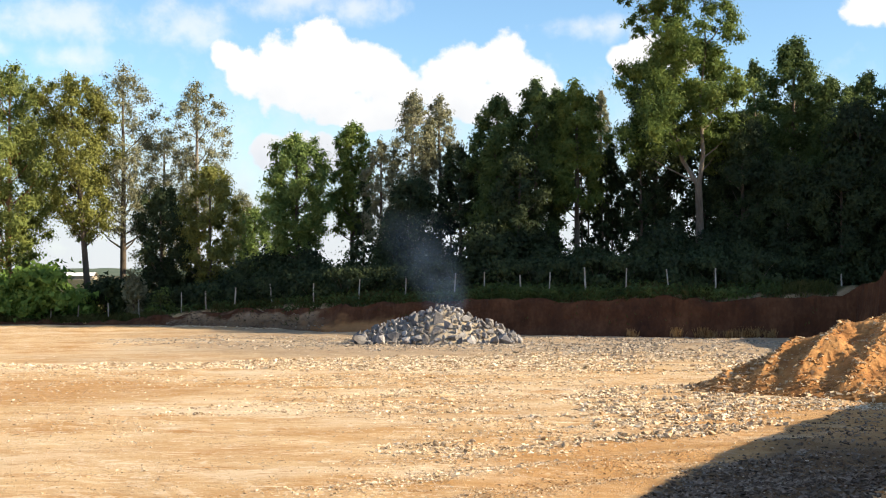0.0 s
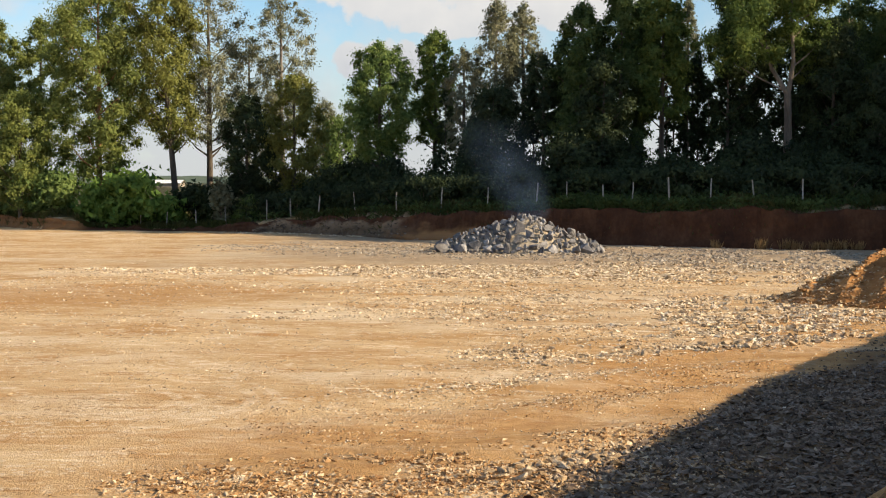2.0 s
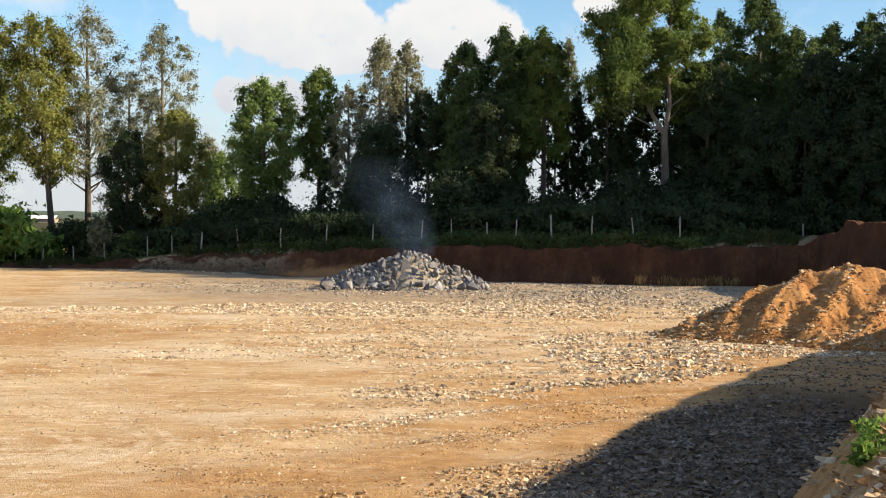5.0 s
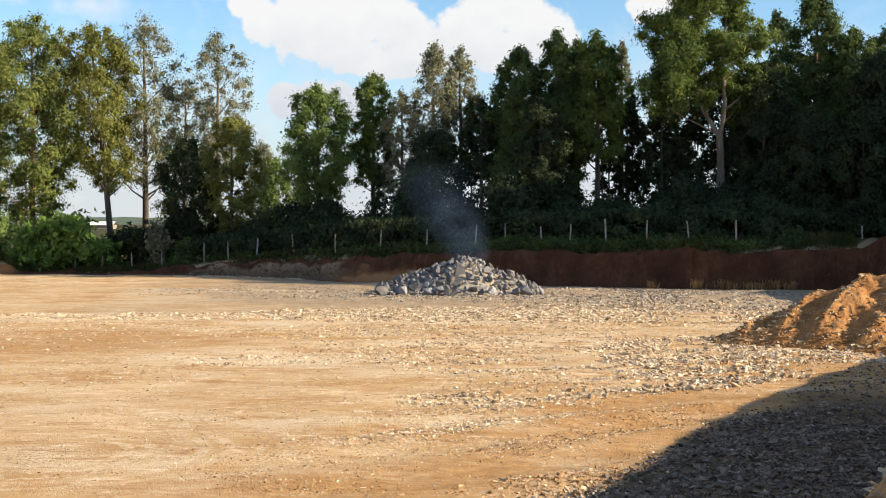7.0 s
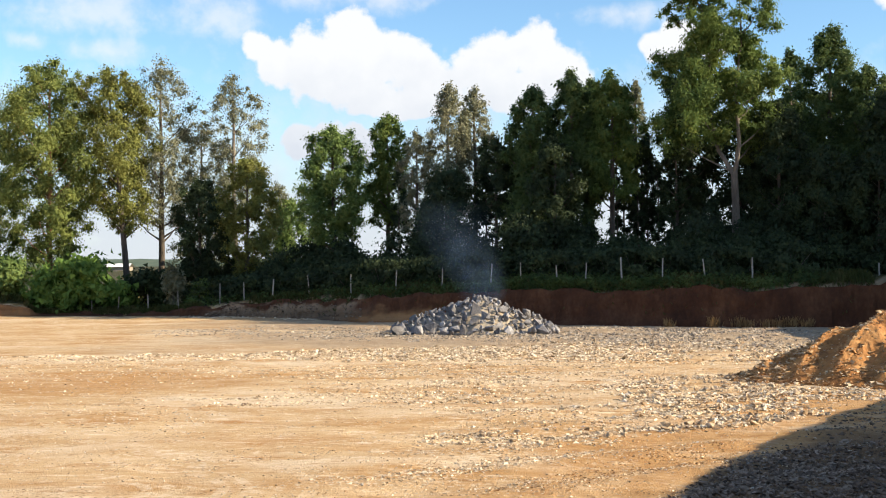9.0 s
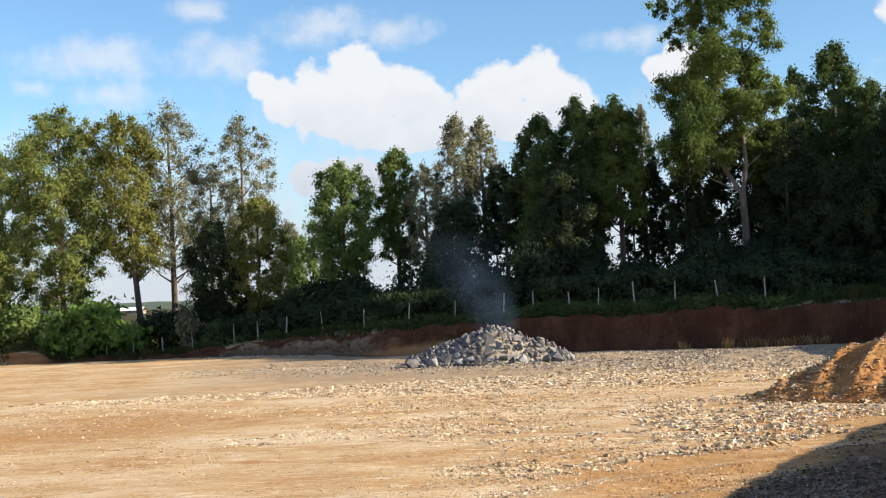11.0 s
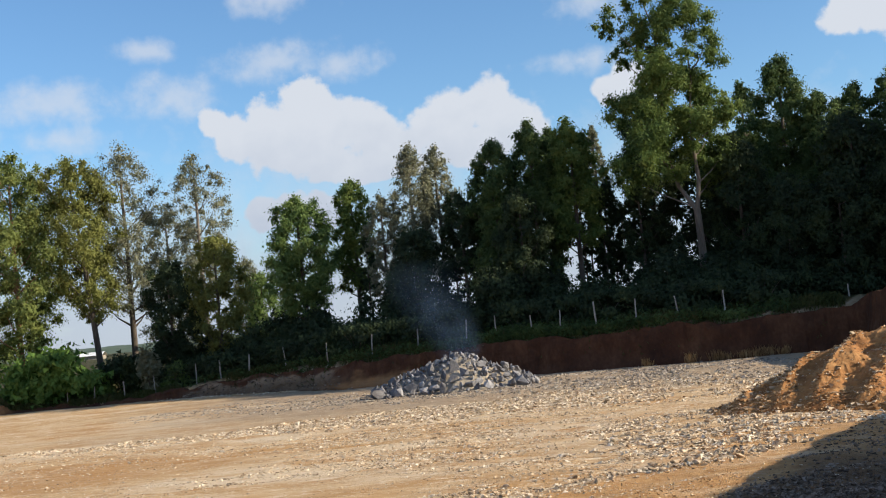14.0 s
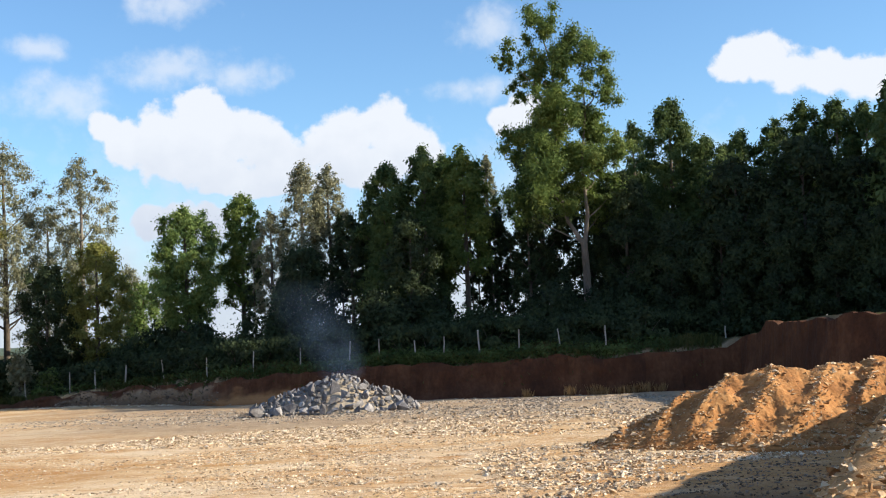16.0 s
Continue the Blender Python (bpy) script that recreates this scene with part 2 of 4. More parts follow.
# foliage in the wood's shade: the shade is put into the leaf colour
M["leaf_shaded"] = material("shaded_leaf", [(0.021, 0.032, 0.019), (0.044, 0.065, 0.03), (0.081, 0.108, 0.042)], 0.35, translucent=0.4, **LEAF)
M["leaf_olive"] = material("olive_leaf", [(0.105, 0.095, 0.03), (0.185, 0.198, 0.05), (0.29, 0.305, 0.085)], 0.35, translucent=0.42, **LEAF)
M["leaf_grey"] = material("grey_green_leaf", [(0.106, 0.109, 0.066), (0.213, 0.22, 0.138), (0.336, 0.32, 0.202)], 0.35, translucent=0.42, **LEAF)
M["leaf_bright"] = material("bright_broad_leaf", [(0.051, 0.102, 0.02), (0.109, 0.191, 0.038), (0.191, 0.281, 0.064)], 0.6, translucent=0.4, **LEAF)
M["leaf_weed"] = material("fresh_weed_leaf", [(0.08, 0.14, 0.03), (0.17, 0.27, 0.05), (0.27, 0.36, 0.09)], 2.0, translucent=0.4, **LEAF)
M["leaf_tall"] = material("tall_eucalyptus_leaf", [(0.058, 0.091, 0.026), (0.124, 0.18, 0.045), (0.218, 0.263, 0.068)], 0.35, translucent=0.42, **LEAF)
M["grass"] = material("rough_grass", [(0.034, 0.045, 0.012), (0.068, 0.079, 0.021), (0.128, 0.112, 0.045)], 0.4, translucent=0.4, **LEAF)
# green leaf toned down for the half-shaded right wood and creeper
M["leaf_half_shade"] = material("half_shaded_green_leaf", [(0.034, 0.058, 0.022), (0.082, 0.125, 0.040), (0.150, 0.200, 0.066)], 0.35, translucent=0.42, **LEAF)
M["far_green"] = material("far_wooded_hill", [(0.05, 0.075, 0.05), (0.085, 0.115, 0.075), (0.13, 0.15, 0.10)], 0.02, 8, bump=0.5, bump_scale=0.1)
M["white"] = material("white_painted_roof", [(0.6, 0.6, 0.6), (0.75, 0.75, 0.74), (0.82, 0.82, 0.8)], 0.5, 3, bump=0)


def ground_material():
    m = bpy.data.materials.new("bare_yard_earth")
    m.use_nodes = True
    nt = m.node_tree
    N, L = nt.nodes.new, nt.links.new
    bsdf = nt.nodes["Principled BSDF"]
    bsdf.inputs["Roughness"].default_value, bsdf.inputs["Specular IOR Level"].default_value = 0.95, 0.15
    tc = N("ShaderNodeTexCoord")

    def noise_at(scale, detail, stretch=(1, 1, 1), turn=0.0, rough=0.6):
        mp = N("ShaderNodeMapping")
        mp.inputs["Scale"].default_value = stretch
        mp.inputs["Rotation"].default_value = (0, 0, turn)
        L(tc.outputs["Object"], mp.inputs["Vector"])
        n = N("ShaderNodeTexNoise")
        n.inputs["Scale"].default_value, n.inputs["Detail"].default_value, n.inputs["Roughness"].default_value = scale, detail, rough
        L(mp.outputs[0], n.inputs["Vector"])
        return n.outputs[0]

    def ramp_of(src, a, b, ca=(0, 0, 0), cb=(1, 1, 1)):
        r = N("ShaderNodeValToRGB")
        r.color_ramp.elements[0].position, r.color_ramp.elements[1].position = a, b
        r.color_ramp.elements[0].color, r.color_ramp.elements[1].color = (*ca, 1), (*cb, 1)
        L(src, r.inputs[0])
        return r.outputs[0]

    def mixed(f, a, b):
        x = N("ShaderNodeMix")
        x.data_type = "RGBA"
        L(f, x.inputs["Factor"])
        for k, v in (("A", a), ("B", b)):
            if isinstance(v, tuple):
                x.inputs[k].default_value = (*v, 1)
            else:
                L(v, x.inputs[k])
        return x.outputs["Result"]

    tone = noise_at(0.30, 13, (0.40, 1.0, 1), 0.06, 0.68)
    base = mixed(ramp_of(tone, 0.40, 0.60), (0.47, 0.275, 0.115), (0.61, 0.435, 0.25))
    patch = noise_at(0.17, 13, (0.5, 1, 1), 0.0, 0.66)
    base = mixed(ramp_of(patch, 0.49, 0.64), base, (0.68, 0.54, 0.37))
    worn = noise_at(0.45, 13, (0.4, 1, 1), -0.1, 0.74)
    base = mixed(ramp_of(worn, 0.54, 0.64), base, (0.43, 0.23, 0.085))
    # scratches of the blade and the wheels: pale, and dark where they bite
    scrape = noise_at(3.4, 9, (0.20, 1.0, 1), 0.14, 0.72)
    base = mixed(ramp_of(scrape, 0.57, 0.65), base, (0.78, 0.64, 0.45))
    scuff = noise_at(2.6, 9, (0.22, 1.0, 1), -0.10, 0.74)
    base = mixed(ramp_of(scuff, 0.57, 0.66), base, (0.33, 0.18, 0.072))
    blotch = noise_at(1.3, 12, (0.6, 1, 1), 0.15, 0.80)
    base = mixed(ramp_of(blotch, 0.54, 0.62), base, (0.72, 0.58, 0.41))
    grit = noise_at(7.0, 7, (0.8, 1, 1), 0.3, 0.7)
    base = mixed(ramp_of(grit, 0.60, 0.68), base, (0.27, 0.155, 0.07))
    # small pale and dark stones bedded in the surface, in drifts
    for size, tint, lo, hi in ((5.5, (0.68, 0.55, 0.39), 0.47, 0.60), (8.0, (0.25, 0.155, 0.08), 0.50, 0.64)):
        cell = N("ShaderNodeTexVoronoi")
        cell.inputs["Scale"].default_value = size
        L(tc.outputs["Object"], cell.inputs["Vector"])
        k = N("ShaderNodeMath")
        k.operation = "MULTIPLY"
        L(ramp_of(cell.outputs["Distance"], 0.25, 0.34, (1, 1, 1), (0, 0, 0)), k.inputs[0])
        L(ramp_of(noise_at(0.45, 8, (0.4, 1, 1), 0.1 * size, 0.72), lo, hi), k.inputs[1])
        base = mixed(k.outputs[0], base, tint)
    # wheel tracks: pale arcs where a lorry turned, and a worn orange lane
    for r0, wide in ((2.85, 0.13), (3.35, 0.10), (1.35, 0.12), (1.8, 0.10), (4.6, 0.16)):
        off = N("ShaderNodeVectorMath")
        off.operation = "DISTANCE"
        L(tc.outputs["Object"], off.inputs[0])
        off.inputs[1].default_value = (-7.6, 23.9, 0)
        ring = N("ShaderNodeMath")
        ring.operation = "COMPARE"
        L(off.outputs["Value"], ring.inputs[0])
        ring.inputs[1].default_value, ring.inputs[2].default_value = r0, wide
        k = N("ShaderNodeMath")
        k.operation = "MULTIPLY"
        L(ring.outputs[0], k.inputs[0])
        L(ramp_of(noise_at(1.8, 8), 0.40, 0.58), k.inputs[1])
        k2 = N("ShaderNodeMath")
        k2.operation = "MULTIPLY"
        L(k.outputs[0], k2.inputs[0])
        side = N("ShaderNodeMapRange")
        side.inputs["From Min"].default_value, side.inputs["From Max"].default_value, side.inputs["To Max"].default_value = -9.0, -6.6, 0.28
        px = N("ShaderNodeSeparateXYZ")
        L(tc.outputs["Object"], px.inputs[0])
        L(px.outputs[0], side.inputs["Value"])
        L(side.outputs[0], k2.inputs[1])
        base = mixed(k2.outputs[0], base, (0.86, 0.74, 0.56))
    lane = N("ShaderNodeAttribute")
    lane.attribute_name = "lane"
    worn_lane = N("ShaderNodeMath")
    worn_lane.operation = "MULTIPLY"
    L(lane.outputs["Fac"], worn_lane.inputs[0])
    L(ramp_of(noise_at(1.1, 9, (0.35, 1, 1), 0.2, 0.75), 0.30, 0.50), worn_lane.inputs[1])
    base = mixed(worn_lane.outputs[0], base, mixed(ramp_of(noise_at(3.0, 7), 0.35, 0.7), (0.35, 0.175, 0.062), (0.53, 0.315, 0.13)))
    # grey stone dust, laid down where the wagons tipped the rock
    zone = N("ShaderNodeAttribute")
    zone.attribute_name = "dust"
    dust = mixed(ramp_of(noise_at(1.3, 8), 0.35, 0.7), (0.27, 0.205, 0.145), (0.44, 0.35, 0.25))
    base = mixed(zone.outputs["Fac"], base, dust)
    # stony bed below the near bank, its shadow deepened in the earth colour
    shaded_bed = N("ShaderNodeAttribute")
    shaded_bed.attribute_name = "dark"
    base = mixed(shaded_bed.outputs["Fac"], base, mixed(ramp_of(noise_at(1.6, 8), 0.35, 0.7), (0.085, 0.054, 0.032), (0.17, 0.115, 0.07)))
    veg = N("ShaderNodeAttribute")
    veg.attribute_name = "turf"
    turf = mixed(ramp_of(noise_at(1.0, 8), 0.35, 0.65), (0.035, 0.040, 0.014), (0.09, 0.075, 0.03))
    base = mixed(veg.outputs["Fac"], base, turf)
    L(base, bsdf.inputs["Base Color"])
    b = N("ShaderNodeBump")
    b.inputs["Strength"].default_value, b.inputs["Distance"].default_value = 0.8, 0.08
    h = N("ShaderNodeMath")
    h.operation = "MULTIPLY_ADD"
    L(noise_at(5.0, 8, (0.5, 1, 1)), h.inputs[0])
    h.inputs[1].default_value = 0.6
    L(noise_at(22.0, 5), h.inputs[2])
    peb = N("ShaderNodeTexVoronoi")
    peb.inputs["Scale"].default_value = 7.0
    peb.inputs["Randomness"].default_value = 1.0
    L(tc.outputs["Object"], peb.inputs["Vector"])
    dome = N("ShaderNodeMath")
    dome.operation = "SUBTRACT"
    dome.inputs[0].default_value = 0.6
    L(peb.outputs["Distance"], dome.inputs[1])
    dome.use_clamp = True
    spot = N("ShaderNodeMath")
    spot.operation = "MULTIPLY"
    L(dome.outputs[0], spot.inputs[0])
    L(ramp_of(noise_at(0.8, 8, (0.5, 1, 1), 0.1, 0.7), 0.50, 0.66), spot.inputs[1])
    both = N("ShaderNodeMath")
    both.operation = "MULTIPLY_ADD"
    L(spot.outputs[0], both.inputs[0])
    both.inputs[1].default_value = 0.35
    L(h.outputs[0], both.inputs[2])
    L(both.outputs[0], b.inputs["Height"])
    L(b.outputs[0], bsdf.inputs["Normal"])
    return m


M["ground"] = ground_material()


# ---------------------------------------------------------------- mesh helpers
rng = np.random.default_rng(7)


def mesh_of(name, verts, faces, mat, smooth=False):
    """A mesh from arrays: verts (n, 3), faces (m, k) with k the same for all."""
    me = bpy.data.meshes.new(name)
    verts, faces = np.asarray(verts, np.float32), np.asarray(faces, np.int32)
    k = faces.shape[1]
    me.vertices.add(len(verts))
    me.vertices.foreach_set("co", verts.ravel())
    me.loops.add(faces.size)
    me.loops.foreach_set("vertex_index", faces.ravel())
    me.polygons.add(len(faces))
    me.polygons.foreach_set("loop_start", np.arange(0, faces.size, k, dtype=np.int32))
    me.polygons.foreach_set("use_smooth", np.full(len(faces), smooth))
    me.materials.append(mat)
    me.update(calc_edges=True)
    return me


def part(name, me, parent=None, label=""):
    ob = new(name, me)
    ob.parent = parent
    return tagged(ob, label)


def grid_faces(nu, nv):
    i = np.arange(nu * nv).reshape(nu, nv)
    return np.stack([i[:-1, :-1], i[1:, :-1], i[1:, 1:], i[:-1, 1:]], -1).reshape(-1, 4)


def lattice(x, y, seed=0):
    """Smooth value noise in -1..1 on arrays."""
    xi, yi = np.floor(x).astype(np.int64), np.floor(y).astype(np.int64)
    fx, fy = x - xi, y - yi
    fx, fy = fx * fx * (3 - 2 * fx), fy * fy * (3 - 2 * fy)

    def h(a, b):
        v = np.sin(a * 127.1 + b * 311.7 + seed * 74.7) * 43758.5453
        return (v - np.floor(v)) * 2 - 1
    return (h(xi, yi) * (1 - fx) + h(xi + 1, yi) * fx) * (1 - fy) + (h(xi, yi + 1) * (1 - fx) + h(xi + 1, yi + 1) * fx) * fy


def fractal(x, y, seed=0, octaves=4):
    return sum(lattice(x * 2 ** k, y * 2 ** k, seed + k) / 2 ** k for k in range(octaves))


def step(a, b, v):
    t = np.clip((v - a) / (b - a), 0, 1)
    return t * t * (3 - 2 * t)


def tube(points, radii, sides=8):
    """Vertices and quads of a tapered tube along points."""
    pts = np.asarray(points, float)
    d = np.gradient(pts, axis=0)
    d /= np.linalg.norm(d, axis=1, keepdims=True) + 1e-9
    ref = np.where(np.abs(d[:, 2:3]) > 0.9, np.array([[1.0, 0, 0]]), np.array([[0, 0, 1.0]]))
    u = np.cross(d, ref)
    u /= np.linalg.norm(u, axis=1, keepdims=True)
    w = np.cross(d, u)
    a = np.linspace(0, 2 * np.pi, sides, endpoint=False)
    v = pts[:, None] + np.asarray(radii)[:, None, None] * (u[:, None] * np.cos(a)[None, :, None] + w[:, None] * np.sin(a)[None, :, None])
    i = np.arange(len(pts) * sides).reshape(len(pts), sides)
    j = np.roll(i, -1, 1)
    return v.reshape(-1, 3), np.stack([i[:-1], j[:-1], j[1:], i[1:]], -1).reshape(-1, 4)


def joined(pieces):
    vs, fs, n = [], [], 0
    for v, f in pieces:
        vs.append(v)
        fs.append(f + n)
        n += len(v)
    return np.concatenate(vs), np.concatenate(fs)


def hull(seed, flat=(1, 0.8, 0.65), n=13):
    """An angular rock about one metre across, as triangles."""
    r = np.random.default_rng(seed)
    bm = bmesh.new()
    p = r.normal(size=(n, 3))
    p /= np.linalg.norm(p, axis=1, keepdims=True)
    for q in p * r.uniform(0.75, 1.0, (n, 1)) * np.array(flat) * 0.5:
        bm.verts.new(q)
    res = bmesh.ops.convex_hull(bm, input=bm.verts[:])
    bmesh.ops.delete(bm, geom=[g for g in res["geom_interior"] if isinstance(g, bmesh.types.BMVert)], context="VERTS")
    bmesh.ops.triangulate(bm, faces=bm.faces[:])
    bm.verts.index_update()
    v = np.array([x.co[:] for x in bm.verts])
    f = np.array([[x.index for x in fc.verts] for fc in bm.faces])
    bm.free()
    return v, f


HULLS = [hull(100 + i, (1, 0.85, rng.uniform(0.5, 0.8))) for i in range(12)]
CHIPS = [hull(150 + i, (1, 0.8, 0.62), 6) for i in range(10)]


def scattered(spots, sizes, r, shapes=CHIPS):
    """Small angular stones at the spots, joined."""
    vs, fs, n = [], [], 0
    which = r.integers(0, len(shapes), len(spots))
    for i, (hv, hf) in enumerate(shapes):
        p, s = spots[which == i], sizes[which == i]
        if not len(p):
            continue
        a, b = r.uniform(0, 6.28, (2, len(p)))
        ca, sa, cb, sb = np.cos(a), np.sin(a), np.cos(b * 0.12), np.sin(b * 0.12)
        o = np.zeros_like(a)
        rot = np.stack([np.stack([ca, -sa * cb, sa * sb], -1), np.stack([sa, ca * cb, -ca * sb], -1), np.stack([o, sb, cb], -1)], 1)
        form = np.stack([r.uniform(0.85, 1.4, len(p)), r.uniform(0.7, 1.1, len(p)), r.uniform(0.55, 1.05, len(p))], -1)
        v = np.einsum("nij,nkj->nki", rot, hv[None] * form[:, None]) * s[:, None, None] + p[:, None]
        f = hf[None] + (np.arange(len(p)) * len(hv))[:, None, None] + n
        vs.append(v.reshape(-1, 3))
        fs.append(f.reshape(-1, 3))
        n += v.shape[0] * v.shape[1]
    return np.concatenate(vs), np.concatenate(fs)


# ---------------------------------------------------------------- the ground
# foot of the cut bank behind the yard (x, y) and the height of its top
EDGE = np.array([(-400, 190, 1.0), (-120, 135, 1.0), (-60, 118, 1.2), (-50, 115, 1.2), (-41, 105.6, 1.15), (-37.6, 105, 1.0), (-36.9, 105.2, 0.3), (-30, 104.5, 0.3), (-26, 104, 0.45),
                 (-18, 101, 1.5), (-13, 98, 1.8), (-8, 92, 2.3), (0, 88.5, 2.75), (7, 85.4, 3.0), (16.4, 82, 3.25), (23, 80.4, 3.35), (28.2, 79.6, 3.4), (28.5, 74, 4.4),
                 (28.9, 66, 4.5), (32, 61, 4.5), (40, 57, 4.5), (75, 50, 4.5), (400, 40, 4.5)])
# crest of the bank on which the camera stands (x, y, z)
CREST = np.array([(-40, -9, 3.0), (-4, -2, 3.0), (0.5, 1.2, 2.95), (2.6, 6, 2.75), (3.85, 9, 2.55), (5.0, 11.8, 2.45), (6.6, 14.6, 2.72), (8.3, 17.1, 3.0), (9.9, 19.5, 3.15), (11.2, 22.2, 3.22), (13.2, 26, 3.28), (17.4, 32.5, 3.35), (22.9, 40.5, 3.3), (32, 52, 3.6), (60, 60, 4.5)])


def line_distance(x, y, line):
    best, along = np.full(x.shape, 1e9), np.zeros(x.shape)
    for i in range(len(line) - 1):
        a, b = line[i, :2], line[i + 1, :2]
        d = b - a
        t = np.clip(((x - a[0]) * d[0] + (y - a[1]) * d[1]) / (d @ d), 0, 1)
        q = np.hypot(x - a[0] - t * d[0], y - a[1] - t * d[1])
        closer = q < best
        best = np.where(closer, q, best)
        along = np.where(closer, line[i, 2] + t * (line[i + 1, 2] - line[i, 2]), along)
    return best, along


def ground_height(x, y, fine=True):
    x, y = np.asarray(x, float), np.asarray(y, float)
    d, top = line_distance(x, y, EDGE)
    d = np.where(y > np.interp(x, EDGE[:, 0], EDGE[:, 1]), d, -d)
    z = (top + 0.2 * fractal(x / 5, y / 5, 3) - np.interp(x, (27.5, 28.4), (0.22, 0.0)) * top * step(2.4, 0.3, d) + 0.012 * np.clip(d, 0, 60)) * step(0.2, 0.8, d)
    e, ctop = line_distance(x, y, CREST)
    inside = np.where(y < np.interp(x, CREST[:, 0], CREST[:, 1]), 1, -1)
    e = e * inside
    z2 = (ctop + 0.07 * fractal(x / 1.5, y / 1.5, 9)) * step(-2.6 + 0.5 * lattice(x / 1.4, y / 1.4, 12), 0.15, e) + 0.05 * fractal(x * 1.1, y * 1.1, 13, 3) * step(-2.2, -1.2, e)
    z = np.maximum(z, z2)
    yard = step(0.3, -0.5, d) * step(-1.0, -2.8, e)
    rough = 0.05 * fractal(x / 6, y / 3, 5) + 0.03 * fractal(x / 1.3, y / 0.7, 6, 3)
    ruts = 0.05 * np.sin((y - 0.55 * x) * 2.2 + 1.2 * lattice(x / 9, y / 9, 8)) * step(-6, 2, x) * step(45, 28, y)
    return z + yard * (rough + ruts) if fine else z


def axis(lo, hi, gap, reach):
    inner = np.arange(lo, hi + gap / 2, gap)
    grow = gap * 1.22 ** np.arange(1, 60)
    out = np.cumsum(grow)
    out = out[out < reach]
    return np.concatenate([lo - out[::-1], inner, hi + out])


def build_ground():
    xs, ys = axis(-58, 36, 0.42, 3800), axis(2, 122, 0.42, 3800)
    X, Y = np.meshgrid(xs, ys, indexing="ij")
    Z = ground_height(X, Y)
    v = np.stack([X, Y, Z], -1).reshape(-1, 3)
    me = mesh_of("ground", v, grid_faces(len(xs), len(ys)), M["ground"], True)
    d, _ = line_distance(X, Y, EDGE)
    d = np.where(Y > np.interp(X, EDGE[:, 0], EDGE[:, 1]), d, -d)
    wob = 4 * fractal(X / 7, Y / 5, 21)
    dust = step(56, 67, Y + wob) * step(-24, -8, X + wob) * 0.8
    e, _ = line_distance(X, Y, CREST)
    e = np.where(Y < np.interp(X, CREST[:, 0], CREST[:, 1]), e, -e)
    # dark follows the near bank's cast shadow along the crest
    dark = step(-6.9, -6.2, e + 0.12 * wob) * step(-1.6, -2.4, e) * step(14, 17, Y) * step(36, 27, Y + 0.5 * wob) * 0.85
    road, _ = line_distance(X, Y, np.array([(-14, 15.5, 0), (-6, 17.8, 0), (0.5, 22.5, 0), (4.2, 28.6, 0), (8.6, 35.6, 0), (10.0, 39, 0)]))
    lane = 0.9 * step(3.6, 0.6, road + 0.35 * wob) * step(-9, -2, X)
    lane = np.maximum(lane, 0.95 * step(-3.0, -2.0, e))
    lane = np.maximum(lane, 0.9 * step(-8.6, -7.2, e + 0.12 * wob) * step(19, 24, Y) * step(50, 43, Y))
    lane = np.maximum(lane, 0.75 * step(1.15, 0.6, np.hypot((X + 17) / 9.5, (Y - 46) / 4.5) + 0.12 * wob))
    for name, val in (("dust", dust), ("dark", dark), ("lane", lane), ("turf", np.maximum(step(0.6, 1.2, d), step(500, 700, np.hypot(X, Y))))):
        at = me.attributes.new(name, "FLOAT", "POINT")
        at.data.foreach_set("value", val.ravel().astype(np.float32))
    return tagged(new("ground", me), "bare orange and tan earth yard strewn with stones", "ground", kind="structure")


ground = build_ground()


